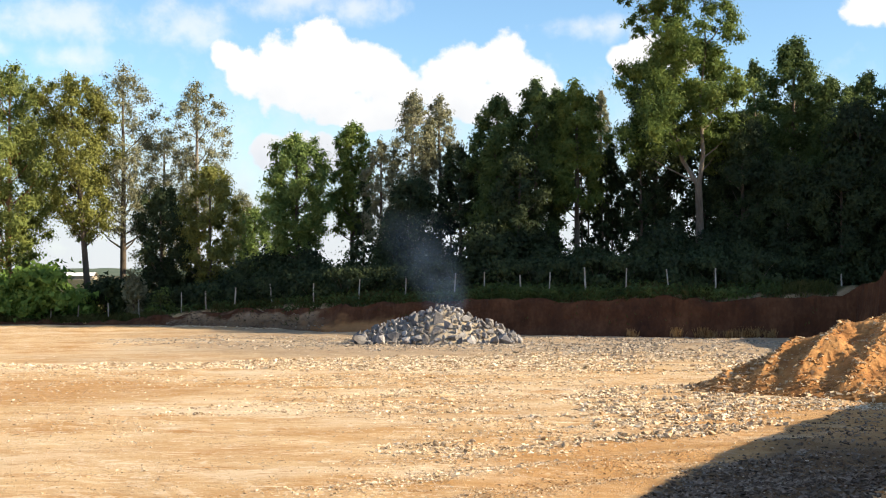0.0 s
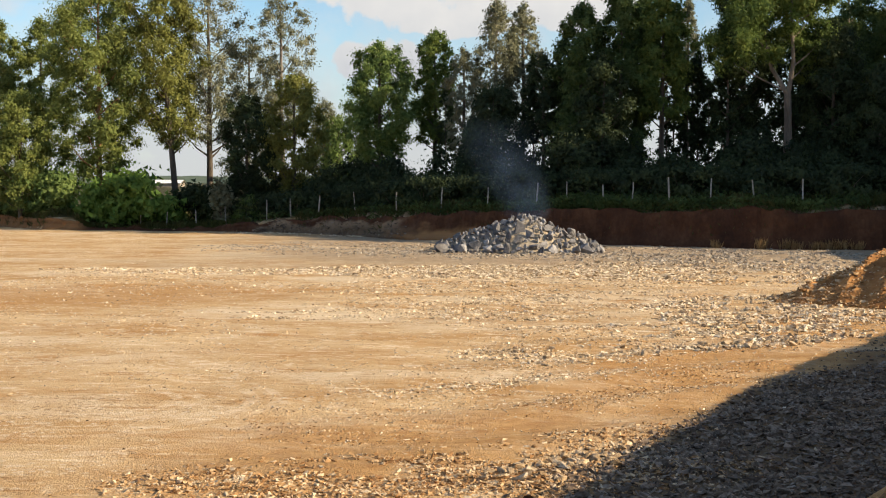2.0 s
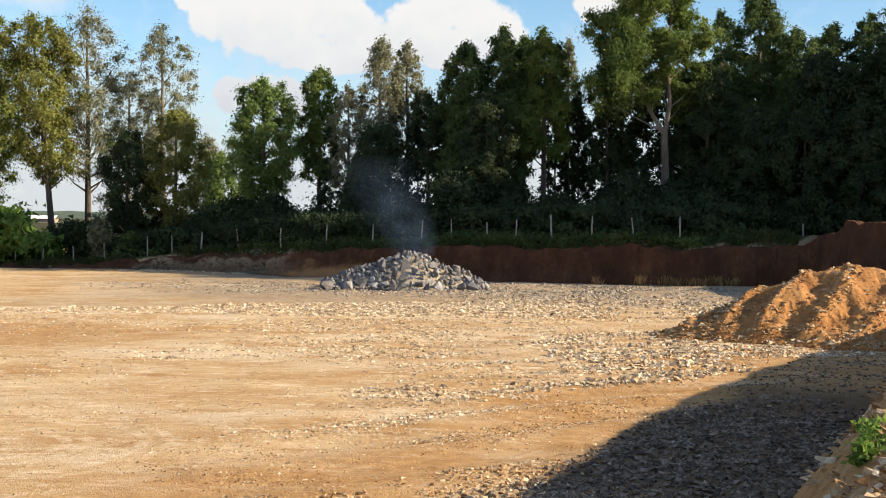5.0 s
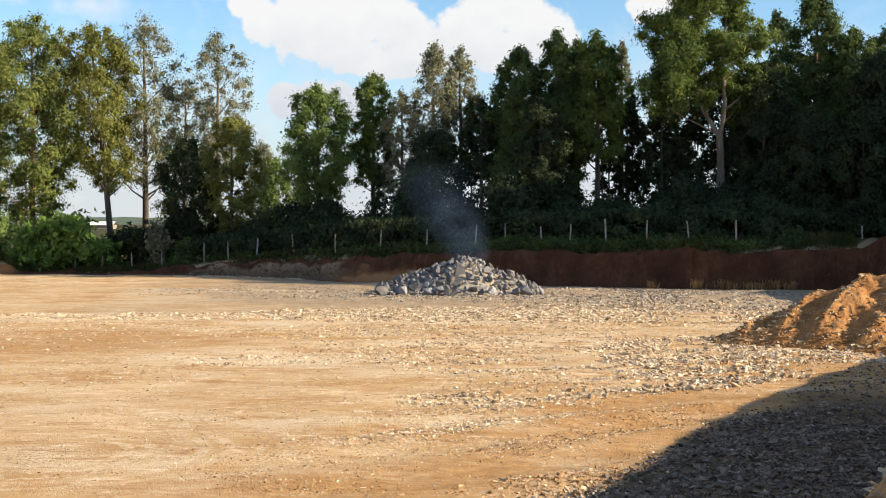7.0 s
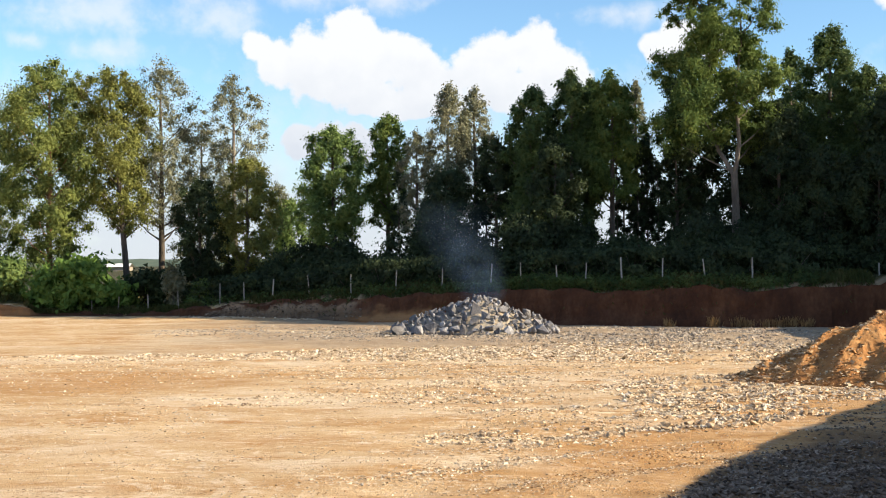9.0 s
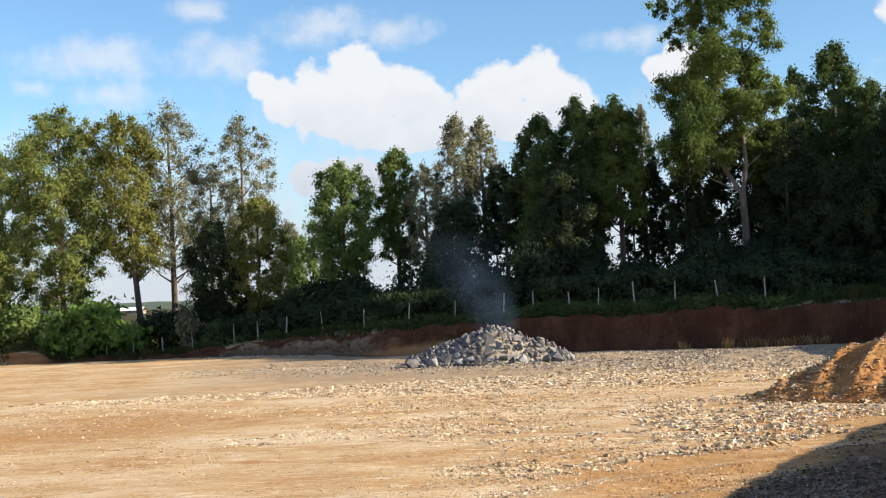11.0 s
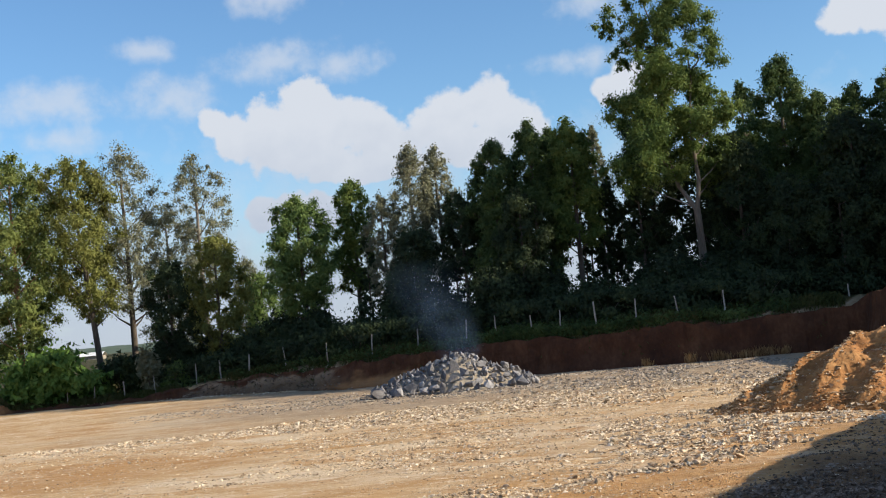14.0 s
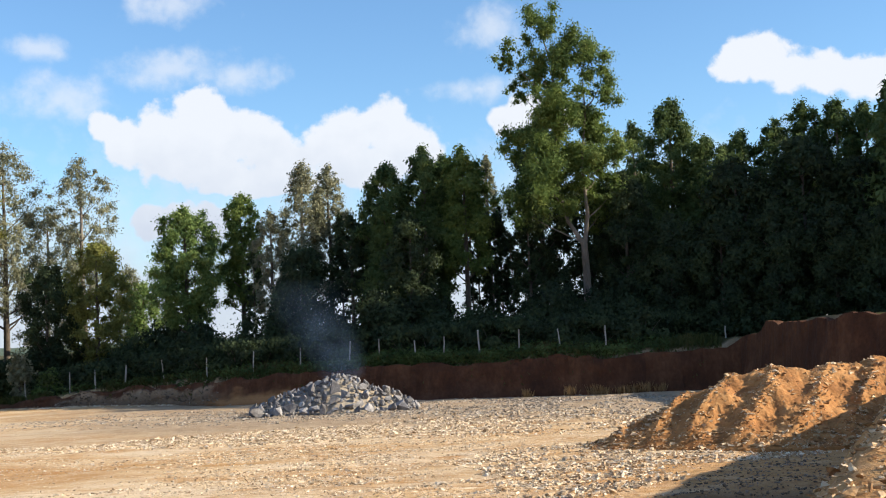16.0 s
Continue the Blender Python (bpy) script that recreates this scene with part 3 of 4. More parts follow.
def build_cut():
    """The cut face of the bank, gullied, with a ragged lip."""
    seg = EDGE[2:-1]
    run = np.concatenate([[0], np.cumsum(np.hypot(*np.diff(seg[:, :2], axis=0).T))])
    s = np.arange(0, run[-1], 0.22)
    cx, cy, ct = (np.interp(s, run, seg[:, k]) for k in range(3))
    k = np.ones(9) / 9
    cx[4:-4], cy[4:-4] = np.convolve(cx, k, "valid"), np.convolve(cy, k, "valid")
    tx, ty = np.gradient(cx), np.gradient(cy)
    n = np.hypot(tx, ty)
    nx, ny = -ty / n, tx / n                       # into the bank
    t = np.concatenate([np.linspace(0, 1, 15), [1.02, 1.03]])
    S, T = np.meshgrid(s, t, indexing="ij")
    lip = ct * np.interp(cx, (27.5, 28.4), (0.78, 1.0)) + 0.2 * fractal(s / 1.7, s * 0, 31) + 0.1
    gully = 0.16 * fractal(S / 0.7, T * 0.6, 33, 3) + 0.12 * fractal(S / 3, T * 2, 34, 3)
    back = -0.12 + 0.50 * np.minimum(T, 1) + gully * step(0, 0.15, T)
    back = back + np.where(T > 1.015, 0.5, 0) + np.where(T > 1.025, 0.9, 0)
    toe = 0.5 * np.clip(0.25 - T, 0, 1) * (1 + fractal(S / 1.2, T * 0, 36))
    back = back - toe
    P = np.stack([cx[:, None] + nx[:, None] * back, cy[:, None] + ny[:, None] * back,
                  lip[:, None] * np.minimum(T, 1) - 0.08 - np.where(T > 1.025, 0.35, 0) + 0.02 * fractal(S * 3, T * 9, 35, 2)], -1)
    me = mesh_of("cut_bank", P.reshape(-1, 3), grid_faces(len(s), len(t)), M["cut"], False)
    wob = 0.25 * fractal(S / 1.5, T * 3, 37)
    CX = cx[:, None] + 0 * T
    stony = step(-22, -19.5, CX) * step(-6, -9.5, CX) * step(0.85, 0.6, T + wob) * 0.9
    # where sun strikes the face, painted as lighter orange earth
    sunlit_earth = step(-36.5, -37.4, CX) * 0.9 + 0.8 * step(-9.5, -7, CX) * step(1.5, -2, CX) * step(0.5, 0.2, T + wob)
    for name, val in (("stony", stony), ("sunlit_earth", sunlit_earth)):
        me.attributes.new(name, "FLOAT", "POINT").data.foreach_set("value", val.ravel().astype(np.float32))
    r = np.random.default_rng(38)
    face = P.reshape(-1, 3)[(stony.ravel() > 0.3) | ((T.ravel() < 0.08) & (CX.ravel() > -24) & (CX.ravel() < -5))]
    at = face[r.integers(0, len(face), 1700)] + r.normal(0, 0.16, (1700, 3)) * np.array([1, 1, 0.6])
    tagged(new("bank_stones", mesh_of("bank_stones", *scattered(at, 0.10 + 0.32 * r.uniform(0, 1, 1700) ** 2.2, r), M["stone_dark"])), "tan and grey stones in the low cut bank", "stones", kind="stuff")
    return tagged(new("cut_bank", me), "red-brown cut earth bank behind the yard, coloured dark for its shade", "earth bank", kind="structure")


build_cut()


def build_far_house():
    root = new("house")
    root.location = (-119, 420, 1.0)
    tagged(root, "small far-off house with a white sheet roof", "house")
    bm = bmesh.new()
    bmesh.ops.create_cube(bm, size=1, matrix=Matrix.Translation((0, 0, 1.1)) @ Matrix.Diagonal((11, 6, 2.2, 1)))
    me = bpy.data.meshes.new("wall")
    bm.to_mesh(me)
    bm.free()
    me.materials.append(M["rubble"])
    part("wall", me, root)
    v = np.array([(-6, -3.6, 2.2), (6, -3.6, 2.2), (6, 0, 3.4), (-6, 0, 3.4), (6, 3.6, 2.2), (-6, 3.6, 2.2)])
    part("roof", mesh_of("roof", v, [(0, 1, 2, 3), (3, 2, 4, 5)], M["white"]), root, "white sheet roof")


build_far_house()


def build_hills():
    xs = np.linspace(-900, 700, 160)
    ys = np.linspace(0, 1, 8)
    S, T = np.meshgrid(xs, ys, indexing="ij")
    top = 5.2 + 2 * fractal(S / 120, S * 0, 41) + 1.0 * fractal(S / 14, S * 0, 42)
    P = np.stack([S, 900 + 160 * T - 0.0002 * S * S, top * np.sin(T * np.pi * 0.6) + 1.0], -1)
    me = mesh_of("distant_hills", P.reshape(-1, 3), grid_faces(len(xs), len(ys)), M["far_green"], True)
    tagged(new("backdrop", me), "distant low wooded hills under the clouds", "hills", kind="structure")


build_hills()


# ---------------------------------------------------------------- trees
def leaves(centres, radii, count, size, r, hang=0.6, narrow=0.30, inner=0.3):
    """Pointed leaves in and on the clumps, turned outwards as a crown bears them. centres (n, 3), radii (n, 3)."""
    w = radii[:, 0] * radii[:, 2]
    pick = r.choice(len(centres), count, p=w / w.sum())
    d = r.normal(size=(count, 3))
    d /= np.linalg.norm(d, axis=1, keepdims=True)
    far = np.minimum(np.abs(r.normal(0, 0.75, (count, 1))) + 0.1, r.uniform(1.0, 1.5, (count, 1)))
    p = centres[pick] + d * radii[pick] * far
    crown = p * np.array([1.0, 1.0, 0.0])
    crown /= np.linalg.norm(crown, axis=1, keepdims=True) + 0.5
    n = 0.42 * d + 0.45 * crown + np.array([0, 0, 0.12]) + 0.42 * r.normal(size=(count, 3))
    n /= np.linalg.norm(n, axis=1, keepdims=True)
    ax = r.normal(size=(count, 3)) * (1 - hang) + np.array([0, 0, -hang]) + 0.25 * d
    ax -= n * np.sum(ax * n, 1, keepdims=True)
    ax /= np.linalg.norm(ax, axis=1, keepdims=True) + 1e-9
    side = np.cross(n, ax)
    ln = size * r.uniform(0.6, 1.4, (count, 1)) * (1 + inner * np.clip(1.15 - far, 0, 1) * 1.6)
    v = np.stack([p + side * ln * narrow, p - side * ln * narrow, p + ax * ln], 1)
    return v.reshape(-1, 3), np.arange(count * 3).reshape(-1, 3)


PROFILES = {
    "cone": lambda u: 1.05 * math.sqrt(max(0.03, 1 - ((u - 0.28) / 0.76) ** 2)),
    "column": lambda u: math.sqrt(max(0.10, 1 - abs((u - 0.42) / 0.62) ** 3)),
    "round": lambda u: 1.05 * math.sqrt(max(0.06, 1 - ((u - 0.5) / 0.56) ** 2)),
    "top": lambda u: math.sqrt(max(0.10, 1 - abs((u - 0.6) / 0.6) ** 2.5)),
}


def tree(x, y, height, width, clear, shape, leaf, count, seed, label, lean=(0, 0), limbs=15, clump=0.26, size=0.21, bark="bark", trunk_r=None, group=""):
    """A tall tree with a tapered trunk, rising limbs and a crown of leaf clumps. clear: share of the height below the crown."""
    r = np.random.default_rng(seed)
    width = width * 1.18
    z0 = float(ground_height(np.array([x]), np.array([y]), False)[0]) - 0.1
    root = new("tree")
    root.location = (x, y, z0)
    tagged(root, label, "tree", group)
    n = 14
    u = np.linspace(0, 1, n)
    wob = np.cumsum(r.normal(0, 0.008 * height / 4, (n, 2)), 0)
    line = np.stack([lean[0] * u ** 1.3 + wob[:, 0] * u, lean[1] * u + wob[:, 1] * u, u * height * 0.97], -1)
    tr = trunk_r or height * 0.0125 + 0.03
    rad = tr * (1 - u) ** 0.75 + 0.02
    rad[0] *= 1.35
    pieces = [tube(line, rad)]
    cs, rs = [], []
    shoots = limbs * 6
    for k in range(shoots):
        uu = min(1.0, (k + r.uniform(0.0, 1.0)) / shoots)
        f = clear + (0.97 - clear) * uu
        wide = float(PROFILES[shape](uu)) * r.uniform(0.82, 1.12)
        rr = width * clump * 0.50 * r.uniform(0.5, 1.3) * (0.4 + 0.6 * wide)
        a = k * 2.39996 + r.uniform(-0.6, 0.6)
        reach = max(0.05, width * 0.5 * wide - rr * 0.6) * math.sqrt(r.uniform(0.12, 1.0))
        rise = min(reach * r.uniform(0.6, 1.2), f * height * 0.4)
        bz = f - rise / height
        b = np.array([np.interp(bz, u, line[:, i]) for i in range(3)])
        e = b + np.array([math.cos(a) * reach, math.sin(a) * reach, rise])
        if k % 4 == 0:
            lr = max(0.02, 0.4 * np.interp(bz, u, rad))
            pieces.append(tube([b, (b + e) / 2 + np.array([0, 0, -0.1 * reach]), e], [lr, lr * 0.6, 0.012], 5))
        cs.append(e)
        rs.append((rr, rr, rr * r.uniform(0.65, 1.0)))
    for q in (0.9, 0.94, 0.97, 0.99):
        cs.append(np.array([np.interp(q, u, line[:, i]) for i in range(3)]) + r.normal(0, 0.02 * width, 3))
        rs.append((width * (1.14 - q) * 0.6, width * (1.14 - q) * 0.6, height * 0.03))
    v, f = joined(pieces)
    part("trunk", mesh_of("trunk", v, f, M[bark], True), root, "")
    v, f = leaves(np.array(cs), np.array(rs), int(count * 2.5), size * 0.95, r, 0.5, 0.30, 0.1 if leaf == "leaf_grey" else 0.45)
    part("crown", mesh_of("crown", v, f, M[leaf]), root, "")
    return root


def bush(x, y, height, width, leaf, count, seed, label, size=0.26, name="bush", narrow=0.42, depth=None, z=None):
    r = np.random.default_rng(seed)
    z0 = (float(ground_height(np.array([x]), np.array([y]), False)[0]) if z is None else z) - 0.08
    root = new(name)
    root.location = (x, y, z0)
    tagged(root, label, name.replace("_", " "), "undergrowth behind the fence" if name == "bush" else "")
    cs, rs, pieces = [], [], []
    for k in range(9):
        a, q = r.uniform(0, 6.28), r.uniform(0.1, 0.5)
        e = np.array([math.cos(a) * width * q, math.sin(a) * (depth or width) * q, height * r.uniform(0.35, 0.82)])
        pieces.append(tube([np.array([e[0] * 0.15, e[1] * 0.15, 0]), e * np.array([0.5, 0.5, 0.55]), e], [0.035, 0.025, 0.01], 5))
        cs.append(e)
        w = r.uniform(0.2, 0.34)
        rs.append((width * w, (depth or width) * w, height * r.uniform(0.16, 0.30)))
    for k in range(4):
        cs.append(np.array([r.uniform(-0.4, 0.4) * width, r.uniform(-0.4, 0.4) * (depth or width), height * 0.2]))
        rs.append((width * 0.25, width * 0.25, height * 0.2))
    v, f = joined(pieces)
    part("stems", mesh_of("stems", v, f, M["bark"], True), root)
    v, f = leaves(np.array(cs), np.array(rs), count, size, r, 0.2, narrow)
    part("foliage", mesh_of("foliage", v, f, M[leaf]), root)
    return root

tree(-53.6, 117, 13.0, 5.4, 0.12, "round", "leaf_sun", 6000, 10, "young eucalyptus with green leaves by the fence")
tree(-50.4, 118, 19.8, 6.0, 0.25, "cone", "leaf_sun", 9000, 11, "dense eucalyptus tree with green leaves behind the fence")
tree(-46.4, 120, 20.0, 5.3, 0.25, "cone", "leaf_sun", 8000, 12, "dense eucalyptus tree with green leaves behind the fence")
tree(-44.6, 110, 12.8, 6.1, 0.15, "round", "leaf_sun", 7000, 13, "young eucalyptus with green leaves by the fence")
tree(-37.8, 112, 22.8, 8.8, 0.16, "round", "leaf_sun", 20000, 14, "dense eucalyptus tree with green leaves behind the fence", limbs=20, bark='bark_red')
tree(-30.5, 112, 23.0, 7.2, 0.32, "top", "leaf_olive", 10500, 15, "eucalyptus with olive yellow-brown leaves and dark leaning trunk", bark='bark', limbs=18, lean=(-2.0, 0))
tree(-28.4, 116, 24.2, 7.4, 0.34, "column", "leaf_grey", 6800, 16, "thin sparse eucalyptus with grey-green leaves and pale trunk", limbs=20, clump=0.22)
tree(-21.3, 116, 22.4, 6.0, 0.42, "round", "leaf_grey", 4600, 17, "thin sparse eucalyptus with grey-green leaves and pale trunk", limbs=14, bark="bark_pale", clump=0.22)
tree(-25.1, 118, 18.3, 7.2, 0.25, "round", "leaf_grey", 4600, 18, "thin sparse eucalyptus with grey-green leaves and pale trunk", clump=0.22)
tree(-18.8, 108, 13.3, 5.3, 0.2, "round", "leaf_olive", 6500, 19, "rounded olive-green tree in the tree line")
tree(-23.0, 108, 11.7, 4.8, 0.2, "round", "leaf_shaded", 6000, 20, "dark shaded eucalyptus in the wood behind the bank")
tree(-18.7, 125, 12.4, 3.5, 0.3, "round", "leaf_grey", 2500, 21, "small pale green tree beyond the tree line")
tree(-16.8, 122, 10.4, 4.0, 0.3, "round", "leaf_green", 3000, 22, "small green tree beyond the tree line")
tree(-10.7, 104, 14.7, 5.6, 0.28, "round", "leaf_green", 10500, 23, "dense eucalyptus tree with green leaves behind the fence", limbs=18)
tree(-6.1, 106, 16.1, 3.9, 0.38, "column", "leaf_tall", 5600, 24, "dense eucalyptus tree with green leaves behind the fence", limbs=15, clump=0.27)
tree(-0.9, 102, 17.8, 4.4, 0.35, "cone", "leaf_grey", 5600, 25, "tall eucalyptus with grey-green crown in the wood", clump=0.24, limbs=18)
tree(1.5, 104, 17.2, 3.8, 0.35, "column", "leaf_grey", 5000, 26, "tall eucalyptus with grey-green crown in the wood", clump=0.24, limbs=16)
tree(-3.4, 101, 13.5, 3.1, 0.25, "column", "leaf_grey", 3000, 27, "dark shaded eucalyptus in the wood behind the bank", clump=0.22)
tree(-1.0, 98, 9.7, 5.2, 0.12, "round", "leaf_shaded", 6000, 28, "dark shaded eucalyptus in the wood behind the bank")
tree(3.1, 98, 11.8, 3.4, 0.45, "cone", "leaf_shaded", 2300, 29, "dark shaded eucalyptus in the wood behind the bank", clump=0.2)
tree(5.9, 96, 15.8, 4.2, 0.14, "column", "leaf_half_shade", 12000, 30, "dense eucalyptus tree with green leaves behind the fence", limbs=22)
tree(9.0, 97, 17.2, 4.2, 0.16, "cone", "leaf_half_shade", 12000, 31, "dense eucalyptus tree with green leaves behind the fence", limbs=22)
tree(11.0, 100, 16.9, 3.6, 0.4, "column", "leaf_half_shade", 7000, 32, "dense eucalyptus tree with green leaves behind the fence")
tree(12.2, 96, 16.6, 4.2, 0.4, "column", "leaf_tall", 8500, 33, "eucalyptus with yellow-green crown in the wood", limbs=16)
tree(7.4, 93, 11.1, 3.5, 0.05, "round", "leaf_shaded", 6500, 34, "dark shaded eucalyptus in the wood behind the bank")
tree(15.8, 108, 17.6, 2.5, 0.55, "cone", "leaf_grey", 2500, 35, "thin sparse eucalyptus with grey-green leaves and pale trunk", clump=0.2)
tree(15.0, 99, 11.3, 3.0, 0.35, "column", "leaf_shaded", 1900, 36, "dark shaded eucalyptus in the wood behind the bank", clump=0.18)
tree(17.3, 96, 11.2, 3.6, 0.15, "round", "leaf_shaded", 3000, 37, "half-bare brownish tree in the wood", clump=0.18)
tree(18.8, 98, 18.9, 4.4, 0.12, "column", "leaf_shaded", 13000, 38, "dark shaded eucalyptus in the wood behind the bank", limbs=24)
tree(28.5, 104, 19.4, 4.4, 0.2, "cone", "leaf_half_shade", 7000, 39, "dense eucalyptus tree with green leaves behind the fence")
tree(30.1, 98, 20.4, 6.0, 0.12, "cone", "leaf_half_shade", 14500, 40, "dense eucalyptus tree with green leaves behind the fence", limbs=24)
tree(24.6, 93, 13.1, 5.2, 0.05, "column", "leaf_shaded", 9000, 41, "dark shaded eucalyptus in the wood behind the bank")
tree(31.9, 95, 16.4, 5.0, 0.1, "column", "leaf_half_shade", 10500, 42, "dense eucalyptus tree with green leaves behind the fence", limbs=20)
tree(35.1, 95, 16.9, 5.0, 0.1, "cone", "leaf_half_shade", 10500, 43, "dense eucalyptus tree with green leaves behind the fence", limbs=20)
tree(37.5, 94, 17.4, 5.0, 0.1, "cone", "leaf_half_shade", 10500, 44, "dense eucalyptus tree with green leaves behind the fence", limbs=20)
tree(40.1, 94, 18.9, 5.0, 0.1, "cone", "leaf_half_shade", 10500, 45, "dense eucalyptus tree with green leaves behind the fence", limbs=20)
tree(42.4, 93, 19.0, 5.0, 0.1, "cone", "leaf_half_shade", 10500, 46, "dense eucalyptus tree with green leaves behind the fence", limbs=20)
tree(44.3, 92, 18.4, 5.0, 0.1, "cone", "leaf_half_shade", 10500, 47, "dense eucalyptus tree with green leaves behind the fence", limbs=20)
tree(46.0, 90, 19.0, 5.0, 0.1, "cone", "leaf_half_shade", 10500, 48, "dense eucalyptus tree with green leaves behind the fence", limbs=20)
tree(27.1, 90, 9.8, 4.6, 0.05, "column", "leaf_shaded", 7500, 49, "dark shaded eucalyptus in the wood behind the bank")
tree(30.4, 88, 9.5, 4.9, 0.05, "column", "leaf_shaded", 8000, 50, "dark shaded eucalyptus in the wood behind the bank")
tree(34.0, 86, 9.5, 4.8, 0.05, "column", "leaf_shaded", 8000, 51, "dark shaded eucalyptus in the wood behind the bank")
tree(37.5, 84, 9.5, 4.7, 0.05, "column", "leaf_shaded", 8000, 52, "dark shaded eucalyptus in the wood behind the bank")
tree(40.4, 82, 9.2, 5.0, 0.05, "column", "leaf_shaded", 8000, 53, "dark shaded eucalyptus in the wood behind the bank")


for i, (gx, gy, gh, gw) in enumerate(((12.9, 98.5, 12.5, 1.5), (13.8, 101, 14.0, 1.7), (14.4, 97, 10.5, 1.5), (15.6, 100, 12.0, 1.8), (16.1, 97.5, 9.5, 1.6), (4.4, 99.5, 11.5, 1.7), (2.4, 101, 12.5, 1.6), (-5.0, 103, 10.5, 1.8))):
    tree(gx, gy, gh, gw, 0.22, "column", "leaf_shaded", 620, 760 + i, "slender dark sapling between the trunks of the wood", limbs=7, clump=0.34, trunk_r=0.07, group="saplings in the wood")


# the tallest tree, forked above a bare pale trunk
def build_tall_tree():
    r = np.random.default_rng(5)
    x, y = 20.9, 92.0
    root = new("tree")
    root.location = (x, y, float(ground_height(np.array([x]), np.array([y]), False)[0]) - 0.2)
    tagged(root, "very tall forked eucalyptus with bare pale grey trunk", "tree")
    # leaf masses: across, height, half width
    masses = [(-2.8, 24.6, 1.2), (-1.6, 22.8, 1.5), (-5.0, 22.4, 0.9), (-4.2, 20.0, 0.9), (0.4, 22.0, 1.4), (1.6, 19.8, 1.2), (-1.3, 20.0, 1.4), (0.8, 17.6, 1.3), (-1.8, 17.0, 1.5),
              (2.0, 16.4, 1.0), (-3.4, 13.2, 1.9), (1.7, 13.4, 1.6), (-5.0, 11.0, 1.4), (1.8, 10.4, 1.2), (-1.7, 11.6, 1.4), (-0.2, 14.4, 1.5), (-4.6, 15.6, 1.5), (2.6, 11.8, 0.9), (-3.0, 21.6, 1.2), (-2.2, 18.6, 1.3), (-0.4, 18.6, 1.2), (0.6, 15.8, 1.3), (-2.6, 15.0, 1.5), (0.2, 12.2, 1.3), (2.4, 14.6, 1.0)]
    u = np.linspace(0, 1, 8)
    bole = np.stack([0.1 * np.sin(u * 3), 0 * u, u * 7.9], -1)
    part("trunk", mesh_of("trunk", *tube(bole, 0.36 - 0.10 * u + 0.12 * (1 - u) ** 8), M["bark_pale"], True), root, "bare pale grey trunk")
    tops = [np.array([[0.0, 0, 7.7], [-1.1, 0.3, 9.6], [-1.9, 0.5, 13.0], [-1.6, 0.4, 17.5], [-1.8, 0.2, 22.0], [-2.6, 0, 24.6]]),
            np.array([[0.05, 0, 7.7], [0.35, -0.2, 10.0], [0.1, -0.3, 14.0], [0.6, -0.2, 18.0], [0.5, 0, 21.8]])]
    for t in tops:
        part("limb", mesh_of("limb", *tube(t, np.linspace(0.20, 0.03, len(t)), 7), M["bark_pale"], True), root)
    cs, rs, twigs = [], [], []
    for mx, mz, w in masses:
        c = np.array([mx, r.normal(0, 1.2), mz])
        t = min(tops, key=lambda q: np.abs(np.interp(mz - 1.5, q[:, 2], q[:, 0]) - mx))
        zz = max(7.9, mz - 0.8 - 0.5 * abs(mx))
        b = np.array([np.interp(zz, t[:, 2], t[:, 0]), np.interp(zz, t[:, 2], t[:, 1]), zz])
        twigs.append(tube([b, (b + c) / 2 - np.array([0, 0, 0.15]), c], [0.07, 0.05, 0.015], 5))
        for k in range(16):
            cs.append(c + r.normal(0, 0.66, 3) * w * np.array([1, 1, 0.9]))
            q = w * r.uniform(0.28, 0.62)
            rs.append((q, q, q * r.uniform(0.7, 1.1)))
    for t in twigs:
        part("branch", mesh_of("branch", *t, M["bark_pale"], True), root)
    part("crown", mesh_of("crown", *leaves(np.array(cs), np.array(rs), 88000, 0.175, r, 0.45, 0.31, 0.3), M["leaf_tall"]), root)


build_tall_tree()


# trees added along the high bank past the yard's corner, nearly all unseen, to shade wood and bank
def build_shading_trees():
    firs = [tree(47 + 6 * i, 84 - 2 * i, h, 7.0, 0.08, "cone", "leaf_half_shade", 2600, 700 + i, "dense eucalyptus on the high bank, added mostly out of view for shade", limbs=22, size=0.42, group="wood on the high bank")
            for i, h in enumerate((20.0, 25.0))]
    for k, (x, y, tall) in enumerate(((43.5, 82.5, 0), (45, 87, 0), (49, 83, 1), (51, 86, 1), (46.5, 79, 1), (47, 76, 1), (51, 76.5, 1), (51, 79.5, 1), (56, 75, 1), (57, 78.5, 1), (62, 73.5, 1), (63, 77, 1))):
        z = float(ground_height(np.array([float(x)]), np.array([float(y)]), False)[0]) - 0.1
        copy_thing(firs[tall], pose(x, y, z, 0, 0, 70 * k))


build_shading_trees()


def build_wood_depth():
    """Trees deeper in the wood, that close it behind the first row. Those farthest right are unseen, added for more
    shade.
    """
    deep = [tree(26 + 6 * i, 102, h, 6.5, 0.05, "column", "leaf_shaded", 4200, 730 + i, "dark eucalyptus deeper in the wood", limbs=20, size=0.28, group="trees deeper in the wood")
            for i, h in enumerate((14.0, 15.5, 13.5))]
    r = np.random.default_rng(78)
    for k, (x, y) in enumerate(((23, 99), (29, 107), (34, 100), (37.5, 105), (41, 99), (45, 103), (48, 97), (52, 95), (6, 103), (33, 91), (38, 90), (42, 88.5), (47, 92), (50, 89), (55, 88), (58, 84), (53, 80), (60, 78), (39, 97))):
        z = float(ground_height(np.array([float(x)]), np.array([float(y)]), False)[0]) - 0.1
